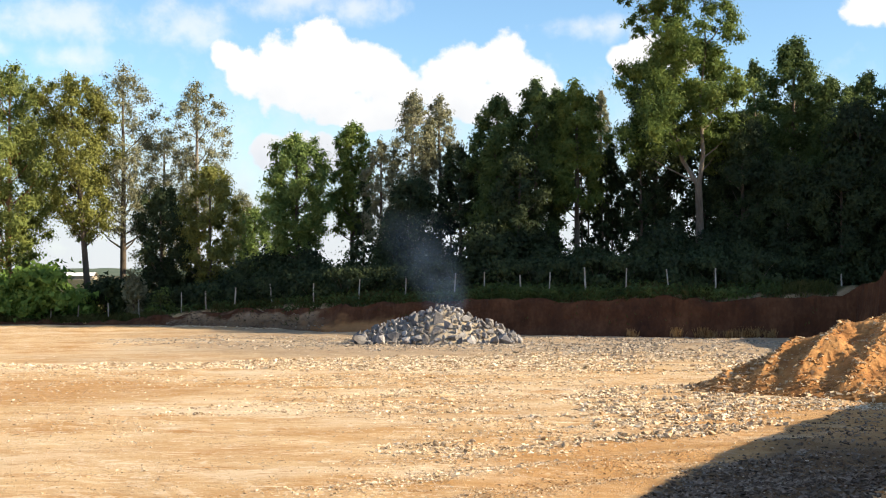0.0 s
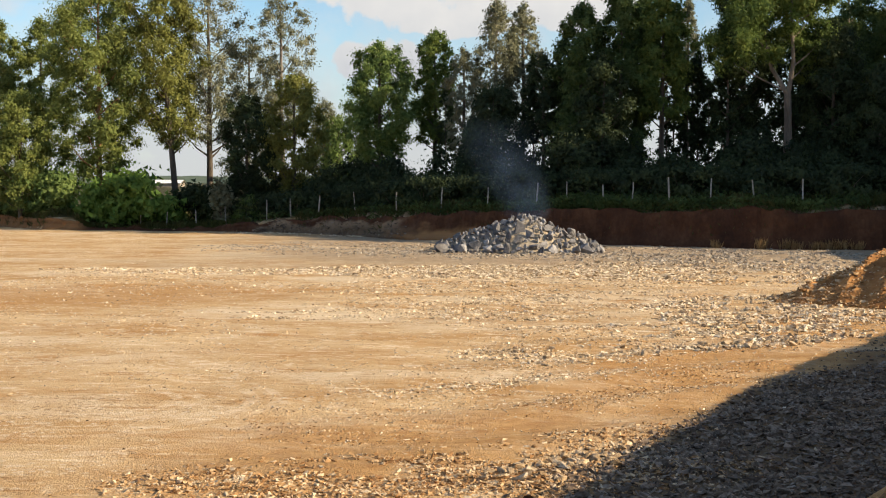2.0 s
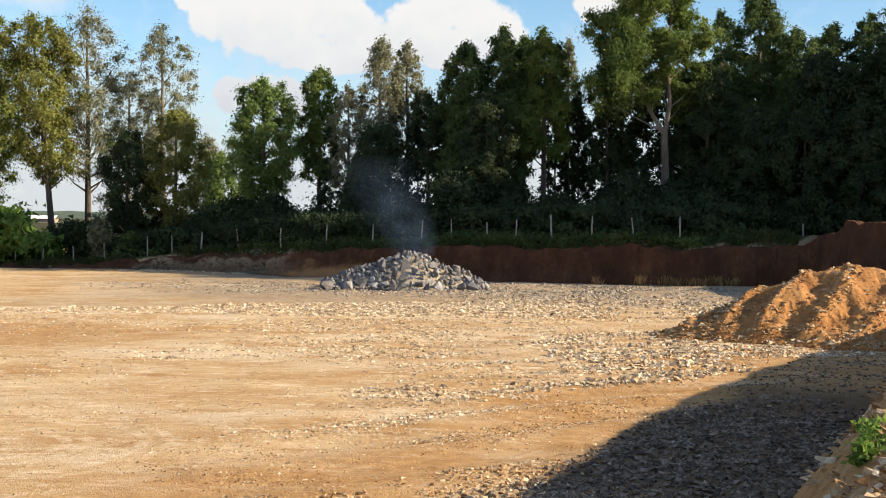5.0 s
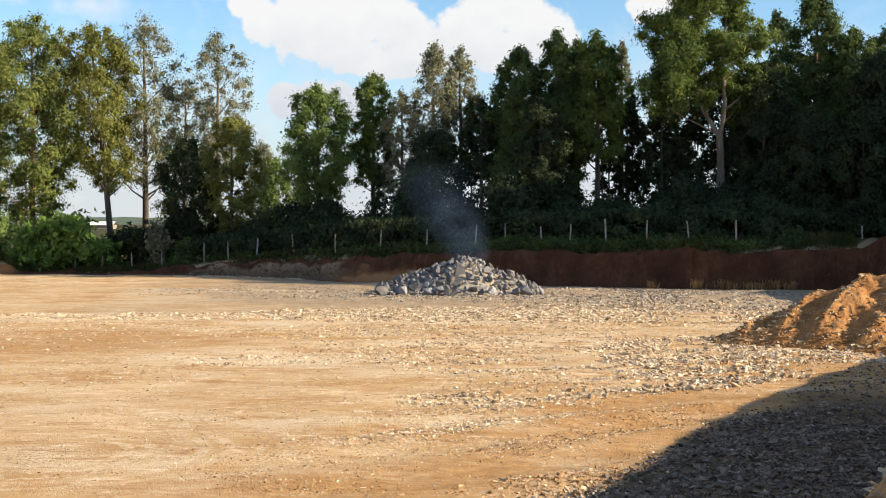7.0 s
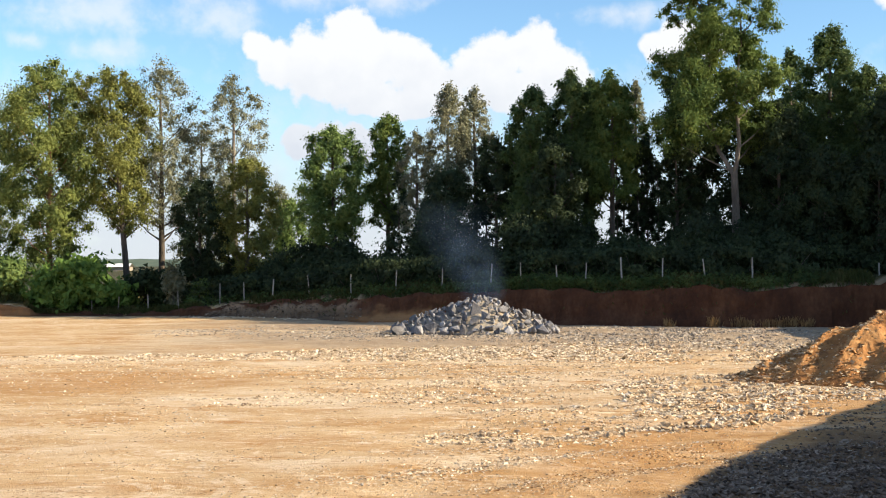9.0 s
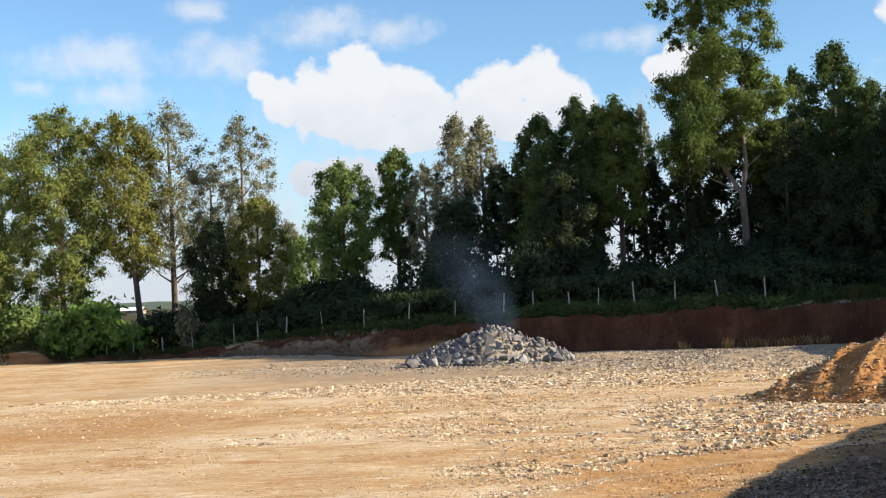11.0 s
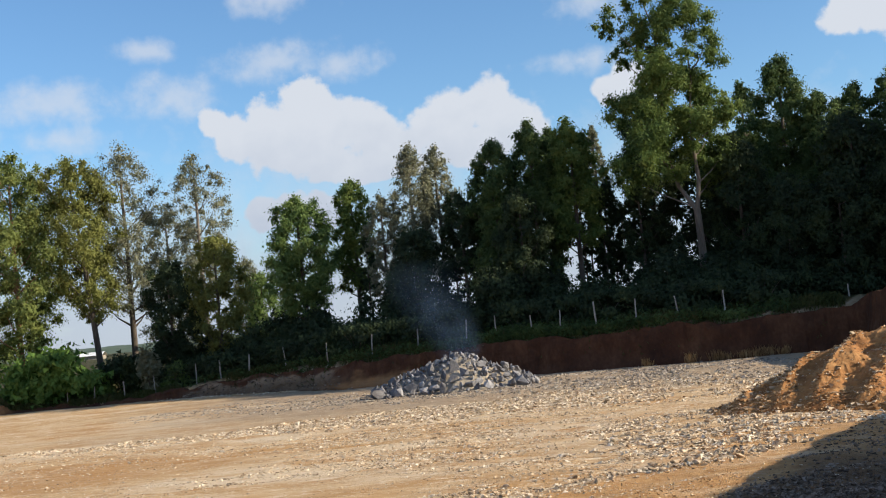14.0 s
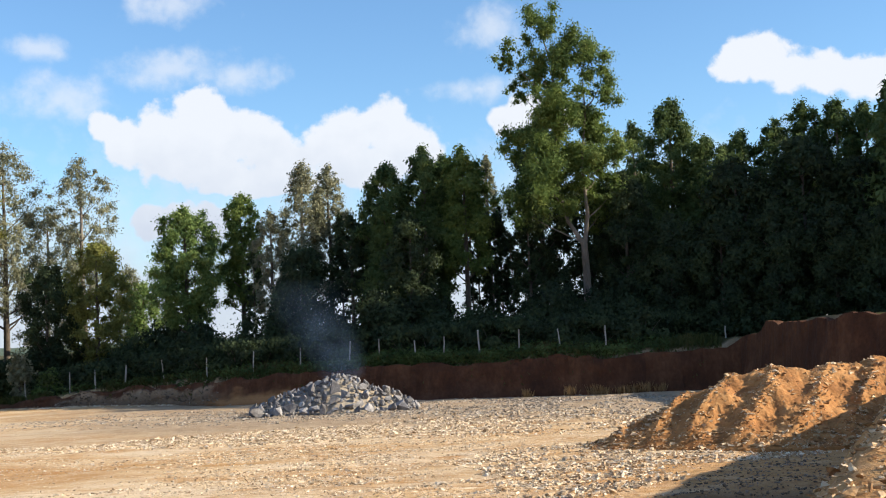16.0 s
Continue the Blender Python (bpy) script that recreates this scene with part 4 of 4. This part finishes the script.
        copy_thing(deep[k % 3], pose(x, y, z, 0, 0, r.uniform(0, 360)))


build_wood_depth()


def build_undergrowth():
    r = np.random.default_rng(5)
    kinds = []
    # every kind takes the leaf colour darkened for shade
    for i, (h, w, leaf) in enumerate(((3.2, 4.0, "leaf_shaded"), (4.4, 4.2, "leaf_shaded"), (2.4, 3.4, "leaf_shaded"), (5.2, 4.6, "leaf_shaded"), (3.6, 3.6, "leaf_shaded"), (2.8, 4.2, "leaf_shaded"))):
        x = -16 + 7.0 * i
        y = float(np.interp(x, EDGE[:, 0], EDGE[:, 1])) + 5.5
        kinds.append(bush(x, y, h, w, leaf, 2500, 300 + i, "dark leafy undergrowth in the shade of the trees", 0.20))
    x = -23.0
    k = 0
    while x < 46:
        for row in (3.6, 6.5, 10.5):
            bx = x + r.uniform(-0.8, 0.8)
            by = float(np.interp(bx, EDGE[:, 0], EDGE[:, 1])) + row + r.uniform(-0.6, 0.6)
            if bx > 23.5:
                by = 86 + row - (bx - 23) * 0.3
            z = float(ground_height(np.array([bx]), np.array([by]), False)[0]) - 0.1
            i = (2, 0, 5)[k % 3] if row < 4 else (1, 3, 4, 0)[k % 4]
            if 10.8 < bx < 16.2 or 2.2 < bx < 5.0:
                i = 2                                   # low where the light shows between the trunks
            copy_thing(kinds[i], pose(bx, by, z, 0, 0, r.uniform(0, 360)))
            k += 1
        x += 2.4


build_undergrowth()
bush(-32.0, 108.0, 5.0, 6.6, "leaf_bright", 3200, 401, "bright green broad-leaved bush in the sun by the fence", 0.46)
bush(-36.8, 108.5, 4.0, 5.0, "leaf_bright", 2600, 402, "bright green broad-leaved bush in the sun by the fence", 0.42)
bush(-24.8, 105.6, 3.9, 2.0, "leaf_grey", 2600, 403, "pale green sapling standing at the fence", 0.3)
bush(-22.6, 105.6, 2.4, 1.9, "leaf_green", 2400, 404, "small green bush standing at the fence", 0.26)
bush(-41.5, 110.0, 4.2, 5.0, "leaf_green", 5000, 405, "green bush under the trees by the fence", 0.34)
bush(-47.0, 116.0, 4.5, 5.5, "leaf_green", 5000, 406, "green bush under the trees by the fence", 0.34)
bush(-27.5, 110.0, 3.6, 4.5, "leaf_shaded", 6000, 407, "dark leafy undergrowth in the shade of the trees", 0.3)


# ---------------------------------------------------------------- fence
# x, y, top, height of the post
POSTS = [(-34.2, 106.1, 1.71, 1.1), (-32.1, 106.0, 1.46, 0.9), (-29.7, 105.8, 1.61, 1.0), (-27.0, 105.4, 1.82, 1.1), (-24.2, 104.6, 2.13, 1.2), (-20.3, 103.2, 2.74, 1.2),
         (-18.1, 102.3, 2.89, 1.2), (-15.4, 100.7, 3.15, 1.3), (-12.1, 98.2, 3.51, 1.4), (-8.3, 93.7, 3.55, 1.2), (-4.7, 91.8, 3.87, 1.3), (-1.2, 90.3, 3.96, 1.3), (2.4, 88.7, 4.3, 1.4),
         (4.5, 87.8, 4.39, 1.4), (7.0, 86.7, 4.18, 1.4), (9.0, 86.0, 4.35, 1.3), (11.4, 85.1, 4.7, 1.5), (14.1, 84.1, 4.62, 1.4), (16.8, 83.2, 4.54, 1.3), (19.9, 82.5, 4.62, 1.3), (28.5, 82.6, 4.2, 1.1), (30.7, 70.5, 4.7, 1.0), (31.9, 68.0, 4.74, 1.0)]


def build_fence():
    r = np.random.default_rng(12)
    for x, y, top, h in POSTS:
        base = min(float(ground_height(np.array([x]), np.array([y]), False)[0]), top - h)
        lx, ly = r.normal(0, 0.06), r.normal(0, 0.04)
        rad = r.uniform(0.045, 0.068)
        hh = top - base + 0.2
        u = np.linspace(0, 1, 5)
        pts = np.stack([lx * (u - 0.5) * hh + r.normal(0, 0.008, 5), ly * (u - 0.5) * hh, u * hh], -1)
        v, f = tube(np.vstack([pts, pts[-1] + [0, 0, 0.01]]), [rad * 1.1, rad, rad, rad * 0.95, rad * 0.9, 0.005], 7)
        ob = new("fence_post", mesh_of("fence_post", v, f, M["post"], False))
        ob.location = (x, y, base - 0.2)
        tagged(ob, "weathered pale wooden fence post on the bank", "fence post", "posts of the fence")


build_fence()


def blades(name, spots, leaf, tall, wide, r, label, category, lean=0.35):
    """Many blades or small leaves at the spots (n, 3)."""
    n = len(spots)
    a = r.uniform(0, 6.28, n)
    h = tall * r.uniform(0.4, 1.2, n)
    off = r.normal(0, lean, (n, 2)) * h[:, None]
    side = np.stack([np.cos(a), np.sin(a), 0 * a], -1) * (wide * r.uniform(0.6, 1.3, n))[:, None]
    tip = spots + np.concatenate([off, h[:, None]], 1)
    mid = spots * 0.45 + tip * 0.55 + np.array([0, 0, 1.0]) * (0.12 * h)[:, None]
    v = np.stack([spots - side * 0.3, mid - side * 0.5, tip, mid + side * 0.5], 1).reshape(-1, 3)
    ob = new(name, mesh_of(name, v, np.arange(4 * n).reshape(-1, 4), M[leaf]))
    return tagged(ob, label, category, kind="stuff")


def build_turf():
    r = np.random.default_rng(31)
    n = 26000
    x = r.uniform(-55, 27.5, n)
    d = 0.35 + r.exponential(1.3, n)
    y = np.interp(x, EDGE[:, 0], EDGE[:, 1]) + d
    patch = fractal(x / 3, y / 2, 51) > -0.45
    x, y = x[patch], y[patch]
    z = ground_height(x, y, False) - 0.03
    blades("grass", np.stack([x, y, z], -1), "grass", 0.55, 0.10, r, "rough green grass and weeds along the bank top", "grass")
    n = 9000
    x = np.concatenate([r.normal(6.5, 2.6, n // 2), r.normal(-4, 9, n // 4), r.uniform(10, 24, n // 4)])
    y = np.interp(x, EDGE[:, 0], EDGE[:, 1]) + 0.7 + r.exponential(0.5, len(x))
    z = ground_height(x, y, False) + r.uniform(-0.05, 0.45, len(x))
    blades("creeper", np.stack([x, y, z], -1), "leaf_half_shade", 0.22, 0.24, r, "green leafy creeper at the fence foot", "creeper", 0.8)


build_turf()


def build_dry_tufts():
    r = np.random.default_rng(36)
    for k, x in enumerate((14.2, 17.0, 18.6, 19.3, 20.4, 21.2, 22.0, 22.9)):
        y = float(np.interp(x, EDGE[:, 0], EDGE[:, 1])) - 0.45
        n = 70
        p = np.stack([r.normal(0, 0.22, n), r.normal(0, 0.15, n), np.zeros(n)], -1)
        ob = blades("dry_tuft", p, "dry", 0.45 + 0.35 * r.uniform(), 0.06, r, "tuft of dry tan grass at the foot of the bank", "dry grass", 0.22)
        del ob["kind"]
        ob["group"] = "dry tufts at the bank"
        ob.location = (x, y, float(ground_height(np.array([x]), np.array([y]))[0]) - 0.03)


M["dry"] = material("dry_grass", [(0.21, 0.112, 0.045), (0.345, 0.21, 0.09), (0.45, 0.315, 0.158)], 0.5, translucent=0.3, **LEAF)
build_dry_tufts()


# ---------------------------------------------------------------- the heap of rock
def build_pile():
    root = new("rock_pile")
    root.location = (0, 78.5, 0)
    tagged(root, "heap of grey broken quarry rock in the yard", "rock pile")
    px = np.array([-4.5, -4.0, -3.0, -2.1, -0.9, 0.6, 1.4, 2.4, 3.5, 4.8, 5.6, 6.3])
    pz = np.array([0.1, 0.35, 0.9, 1.25, 1.55, 2.1, 2.3, 2.05, 1.45, 1.15, 0.65, 0.1])

    def top(x, y):
        h = np.interp(x, px, pz)
        return h * np.clip(1.0 - (np.abs(y) / (1.2 + 1.15 * h)) ** 1.4, 0, 1)

    xs, ys = np.linspace(-4.8, 6.5, 60), np.linspace(-4, 4, 40)
    X, Y = np.meshgrid(xs, ys, indexing="ij")
    Z = np.maximum(top(X, Y) - 0.30, -0.15) + 0.08 * fractal(X * 2, Y * 2, 61)
    part("core", mesh_of("core", np.stack([X, Y, Z], -1).reshape(-1, 3), grid_faces(60, 40), M["rubble"]), root, "finer grey rubble between the rocks")
    meshes = [mesh_of("rock", v, f, M["rock"]) for v, f in (hull(500 + i, (1.0, 0.85, 0.72 - 0.03 * (i % 4)), 11 + i % 4) for i in range(12))]
    r = np.random.default_rng(64)
    made, tries, spots = 0, 0, []
    while made < 300 and tries < 20000:
        tries += 1
        x, y = r.uniform(-4.3, 6.3), r.uniform(-3.6, 2.2)
        h = float(top(x, y))
        if h <= 0.02 and r.uniform() > 0.05:
            continue
        s = r.uniform(0.5, 1.2) if r.uniform() < 0.7 else r.uniform(0.3, 0.5)
        if any((x - a) ** 2 + (y - b) ** 2 < (0.36 * (s + c)) ** 2 for a, b, c in spots):
            continue
        spots.append((x, y, s))
        ob = part("rock", meshes[r.integers(12)], root)
        ob.location = (x, y, max(h - 0.12 * s, 0.2 * s))
        ob.rotation_euler = r.uniform(0, 6.28, 3)
        ob.scale = (s * r.uniform(0.95, 1.35), s, s * r.uniform(0.8, 1.15))
        made += 1


build_pile()


# ---------------------------------------------------------------- the earth mound
def mound_height(x, y):
    ridge = np.interp(x, (9.9, 11.5, 13.6, 15.5, 17.2, 19.5, 22, 26, 30), (0, 0.6, 1.6, 2.35, 2.6, 2.6, 2.75, 2.7, 2.2))
    mid = 46.3 + 0.10 * (x - 14)
    across = (y - mid) / np.where(y < mid, 1.1 + 1.75 * ridge, 1.0 + 1.4 * ridge)
    h = ridge * np.clip(1 - np.abs(across) ** 1.15, 0, 1)
    # loads tipped side by side leave ribs that run down the face
    rib = (0.46 + 0.18 * lattice(x / 1.9, y / 5, 77)) * (0.55 - np.abs(np.sin((x - 0.75 * (y - 46)) * 1.6 + 0.9 * lattice(x / 2.3, y / 4, 71)))) * np.clip(h / 1.6, 0, 1) * np.clip(1.2 - h / 3.2, 0.25, 1)
    return h + rib + (0.16 * fractal(x * 0.8, y * 0.8, 73) + 0.06 * fractal(x * 3.2, y * 3.2, 74, 3)) * np.clip(h * 2, 0, 1)


def build_mound():
    xs, ys = np.arange(9.6, 31, 0.11), np.arange(39.5, 52.5, 0.11)
    X, Y = np.meshgrid(xs, ys, indexing="ij")
    Z = mound_height(X, Y)
    Z = np.where(Z > 0.03, Z, -0.25)
    root = new("earth_mound", mesh_of("earth_mound", np.stack([X, Y, Z], -1).reshape(-1, 3), grid_faces(len(xs), len(ys)), M["soil"], False))
    tagged(root, "ribbed mound of loose orange earth and stones", "earth mound")
    r = np.random.default_rng(75)
    bits = []
    n = 18000
    x, y = r.uniform(10.2, 28, n), r.uniform(40.5, 49, n)
    h = mound_height(x, y)
    s = np.where(r.uniform(size=n) < 0.82, r.uniform(0.05, 0.16, n), r.uniform(0.16, 0.40, n))
    crown = np.abs(np.sin((x - 0.75 * (y - 46)) * 1.6 + 0.9 * lattice(x / 2.3, y / 4, 71)))
    keep = (h > 0.05) & ((crown < 0.6 + 0.2 * fractal(x, y, 76)) | (h < 0.6) | (x < 13.2) | (r.uniform(size=n) < 0.15))
    bits = scattered(np.stack([x, y, h + 0.02], -1)[keep], s[keep], r)
    tagged(part("loose_earth", mesh_of("loose_earth", *bits, M["clod"]), root, "loose clods and stones on the mound"), kind="stuff")


M["clod"] = material("orange_clods", [(0.21, 0.105, 0.042), (0.42, 0.26, 0.125), (0.60, 0.47, 0.32)], 2.0, 4, bump=0.3, bump_scale=20, island=0.5)
build_mound()


# ---------------------------------------------------------------- gravel and stones on the yard
def patch_spots(r, n, cx, cy, rx, ry, turn=0.0):
    a, q = r.uniform(0, 6.28, n), np.sqrt(r.uniform(0, 1, n)) * r.uniform(0.75, 1.15, n)
    x, y = rx * q * np.cos(a), ry * q * np.sin(a)
    c, s = math.cos(turn), math.sin(turn)
    return cx + c * x - s * y, cy + s * x + c * y


def lay(name, patches, mat, seed, label, near=99.0):
    r = np.random.default_rng(seed)
    pts, szs = [], []
    for n, cx, cy, rx, ry, turn, lo, hi in patches:
        n = int(n * (2.35 if lo >= 0.05 else 1.4))
        x, y = patch_spots(r, n, cx, cy, rx, ry, turn)
        keep = fractal(x / 2.2, y / 1.1, seed) + 0.5 * lattice(x / 0.7, y / 0.5, seed + 9) > r.normal(-0.3 if near > 50 else -2.5, 0.32, n)
        x, y = x[keep], y[keep]
        s = lo + (hi - lo) * r.uniform(0, 1, len(x)) ** 2.6
        d, _ = line_distance(x, y, EDGE)
        e, _ = line_distance(x, y, CREST)
        ok = (y < np.interp(x, EDGE[:, 0], EDGE[:, 1]) - 0.3) & (mound_height(x, y) < 0.15) & (y > np.interp(x, CREST[:, 0], CREST[:, 1])) & (e > 2.3) & (e < near - 0.8 * r.uniform(0, 1, len(x)) ** 2)
        x, y, s = x[ok], y[ok], s[ok]
        pts.append(np.stack([x, y, ground_height(x, y) + 0.10 * s], -1))
        szs.append(s)
    v, f = scattered(np.concatenate(pts), np.concatenate(szs), r)
    ob = new(name, mesh_of(name, v, f, mat))
    tagged(ob, label, "gravel", kind="stuff")


lay("gravel", [(4600, -13, 58.5, 9, 2.0, 0, 0.07, 0.26), (9500, -1, 59.5, 9, 4.2, 0, 0.07, 0.30), (6000, 10, 60, 10, 7, 0, 0.07, 0.30), (380, -19.5, 99.8, 3.2, 0.9, -0.2, 0.12, 0.4), (420, -13.5, 96.6, 4.0, 0.9, -0.5, 0.12, 0.4),
               (3000, 0, 50, 9, 4.5, 0, 0.05, 0.2), (1800, 5, 36, 5, 4, 0.3, 0.05, 0.18),
               (420, -6.5, 39.5, 2.2, 1.5, 0, 0.06, 0.22), (1000, -2.5, 43, 4, 4, 0, 0.05, 0.2), (2200, 2.5, 42, 5, 6, 0, 0.05, 0.22),
               (3000, 8, 41, 3.6, 7, -0.3, 0.07, 0.32), (800, 1.8, 31.5, 3.0, 1.2, 0.25, 0.05, 0.2), (700, 7.5, 34, 3.2, 1.0, 0.6, 0.06, 0.26),
               (1400, -2, 26, 4, 5, 0.3, 0.03, 0.12), (500, 4, 27, 4.5, 1.6, 0.75, 0.04, 0.12), (900, 3.2, 31.0, 3.4, 0.9, 0.55, 0.05, 0.2), (900, 0.5, 27.0, 3.5, 0.8, 0.7, 0.04, 0.16), (3600, -4, 45, 20, 30, 0, 0.04, 0.14), (5000, 4, 42, 8, 12, 0, 0.03, 0.14), (4000, 2, 27, 6, 6, 0.5, 0.025, 0.10), (1300, -5, 27, 5, 7, 0, 0.025, 0.09),
               (1500, -9, 44, 9, 12, 0, 0.05, 0.17), (700, -16, 52, 8, 5, 0, 0.06, 0.2), (900, -9, 31, 4, 7, 0, 0.03, 0.11), (1600, 13.5, 40.8, 4.5, 1.7, 0.15, 0.06, 0.28), (500, 9.5, 36.5, 3.0, 1.2, 0.7, 0.06, 0.24)],
    M["stone_tan"], 81, "pale tan crushed stone strewn over the earth")
lay("clods", [(4200, -0.6, 18.4, 5.0, 1.6, 0.2, 0.05, 0.17), (900, 1.2, 20.4, 3.4, 1.0, 0.6, 0.05, 0.16), (1500, 3.5, 26.5, 5, 0.9, 0.8, 0.03, 0.12), (1200, -2.5, 22.0, 2.2, 2.0, 0.4, 0.03, 0.10)],
    M["clod"], 84, "orange-brown clods and pebbles along the wheel ruts")
lay("crushed_stone", [(5200, 5, 76, 17, 7.5, 0, 0.08, 0.34), (1800, -11, 79, 9, 7, 0, 0.07, 0.28), (2200, 14, 70, 9, 9, 0, 0.08, 0.36)],
    M["stone_grey"], 82, "grey crushed stone spread on the ground")


# grey gravel in the bank's shadow, with shade in the stone colour
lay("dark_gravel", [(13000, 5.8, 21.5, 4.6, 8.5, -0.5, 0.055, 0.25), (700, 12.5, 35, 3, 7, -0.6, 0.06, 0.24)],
    M["stone_dark"], 83, "grey crushed stone below the bank, coloured darker for its shadow", 7.0)


def build_stones():
    """The larger stones that lie singly, pieces of the ground."""
    r = np.random.default_rng(90)
    meshes = [mesh_of("stone", v, f, M["stone_obj"]) for v, f in HULLS[:8]]
    spots = []
    for n, cx, cy, rx, ry, turn, lo, hi in ((95, 1.3, 19.1, 1.9, 0.75, 0.83, 0.06, 0.27), (60, 8, 34.2, 3.6, 1.1, 0.6, 0.15, 0.36), (50, 2.2, 31.6, 3.4, 1.2, 0.25, 0.1, 0.26),
                                            (60, 9.5, 43, 2.4, 5, -0.3, 0.14, 0.34), (60, 10, 62, 10, 7, 0, 0.2, 0.4)):
        x, y = patch_spots(r, n, cx, cy, rx, ry, turn)
        spots += [(a, b, r.uniform(lo, hi)) for a, b in zip(x, y) if float(mound_height(np.array([a]), np.array([b]))[0]) < 0.15]
    for x, y, s in spots:
        ob = part("stone", meshes[r.integers(8)], ground)
        ob.location = (x, y, float(ground_height(np.array([x]), np.array([y]))[0]) + 0.15 * s)
        ob.rotation_euler = (r.uniform(-0.4, 0.4), r.uniform(-0.4, 0.4), r.uniform(0, 6.28))
        ob.scale = (s * r.uniform(0.9, 1.4), s, s * r.uniform(0.7, 1.0))


# ---------------------------------------------------------------- the bank by the camera
def build_near_bank():
    r = np.random.default_rng(95)
    meshes = [mesh_of("rubble_stone", v, f, M["clod"]) for v, f in HULLS[4:10]]
    seg = CREST[2:9]
    run = np.concatenate([[0], np.cumsum(np.hypot(*np.diff(seg[:, :2], axis=0).T))])
    for k in range(300):
        q = 8 + (run[-1] - 8) * r.uniform() ** 1.7
        x, y = np.interp(q, run, seg[:, 0]) + r.normal(0.55, 0.4), np.interp(q, run, seg[:, 1]) + r.normal(0, 0.5)
        s = 0.06 + 0.17 * r.uniform() ** 1.5
        ob = part("stone", meshes[r.integers(6)], ground)
        ob.location = (x, y, float(ground_height(np.array([x]), np.array([y]))[0]) + 0.15 * s)
        ob.rotation_euler = r.uniform(-0.6, 0.6, 3)
        ob.scale = (s * 1.2, s, s * 0.8)


def build_bank_rubble():
    r = np.random.default_rng(97)
    n = 24000
    x, y = r.uniform(1, 24, n), r.uniform(7, 40, n)
    e, _ = line_distance(x, y, CREST)
    e = np.where(y < np.interp(x, CREST[:, 0], CREST[:, 1]), e, -e)
    ok = (e > -1.1) & (e < 0.9)
    x, y = x[ok], y[ok]
    s = 0.06 + 0.20 * r.uniform(0, 1, len(x)) ** 3
    v, f = scattered(np.stack([x, y, ground_height(x, y) + 0.25 * s], -1), s, r)
    tagged(new("bank_rubble", mesh_of("bank_rubble", v, f, M["clod"])), "tan and orange rubble on the slope of the bank", "rubble", kind="stuff")


build_bank_rubble()
for wx, wy, wh, ws in ((4.5, 11.1, 0.24, 601), (4.85, 11.9, 0.28, 602), (4.72, 11.4, 0.22, 603)):
    bush(wx, wy, wh, 0.34, "leaf_weed", 260, ws, "small bright green weed among rubble on the bank", 0.05, "weed")
build_stones()
build_near_bank()



# ---------------------------------------------------------------- smoke over the heap
def smoke_material():
    m = bpy.data.materials.new("thin_smoke")
    m.use_nodes = True
    nt = m.node_tree
    nt.nodes.clear()
    N, L = nt.nodes.new, nt.links.new
    tc, sep = N("ShaderNodeTexCoord"), N("ShaderNodeSeparateXYZ")
    L(tc.outputs["UV"], sep.inputs[0])

    def calc(op, a, b=None):
        n = N("ShaderNodeMath")
        n.operation = op
        for i, v in enumerate((a, b)):
            if v is not None:
                if isinstance(v, (int, float)):
                    n.inputs[i].default_value = v
                else:
                    L(v, n.inputs[i])
        return n.outputs[0]

    def hump(v):
        return calc("MULTIPLY", calc("MULTIPLY", v, calc("SUBTRACT", 1.0, v)), 4.0)
    nz = N("ShaderNodeTexNoise")
    nz.inputs["Scale"].default_value, nz.inputs["Detail"].default_value = 0.55, 4.0
    L(tc.outputs["Object"], nz.inputs["Vector"])
    edge = calc("MULTIPLY", calc("POWER", hump(sep.outputs[0]), 1.4), calc("POWER", calc("SUBTRACT", 1.0, sep.outputs[1]), 0.9))
    wisp = calc("MULTIPLY", edge, calc("MAXIMUM", calc("SUBTRACT", calc("MULTIPLY", nz.outputs[0], 2.4), 0.55), 0.0))
    alpha = calc("MULTIPLY", wisp, 0.11)
    d, t, mx, out = N("ShaderNodeBsdfDiffuse"), N("ShaderNodeBsdfTransparent"), N("ShaderNodeMixShader"), N("ShaderNodeOutputMaterial")
    d.inputs["Color"].default_value = (0.12, 0.185, 0.31, 1)
    L(alpha, mx.inputs[0])
    L(t.outputs[0], mx.inputs[1])
    L(d.outputs[0], mx.inputs[2])
    L(mx.outputs[0], out.inputs["Surface"])
    return m


def build_smoke():
    """Thin curling veils that widen as they rise and drift to the left."""
    mat = smoke_material()
    root = new("smoke")
    root.location = (1.2, 79.5, 2.0)
    tagged(root, "thin bluish grey smoke drifting up from the rock heap", "smoke")
    for k in range(4):
        r = np.random.default_rng(200 + k)
        u, v = np.linspace(0, 1, 25), np.linspace(0, 1, 25)
        U, V = np.meshgrid(u, v, indexing="ij")
        wide = 2.4 + 4.4 * V ** 0.8
        x = (U - 0.5) * wide - 2.6 * V ** 1.3 + r.normal(0, 0.25) + 0.2 * np.sin(V * 6 + k)
        y = (k - 1.5) * (0.25 + 0.5 * V) + 0.35 * np.sin(U * 5 + V * 4 + k)
        P = np.stack([x, y, V * 6.6], -1).reshape(-1, 3)
        me = mesh_of("veil", P, grid_faces(25, 25), mat, True)
        uv = me.uv_layers.new(name="UVMap")
        idx = np.empty(len(me.loops), np.int32)
        me.loops.foreach_get("vertex_index", idx)
        uv.data.foreach_set("uv", np.stack([U.ravel(), V.ravel()], -1)[idx].astype(np.float32).ravel())
        part("veil", me, root)


build_smoke()
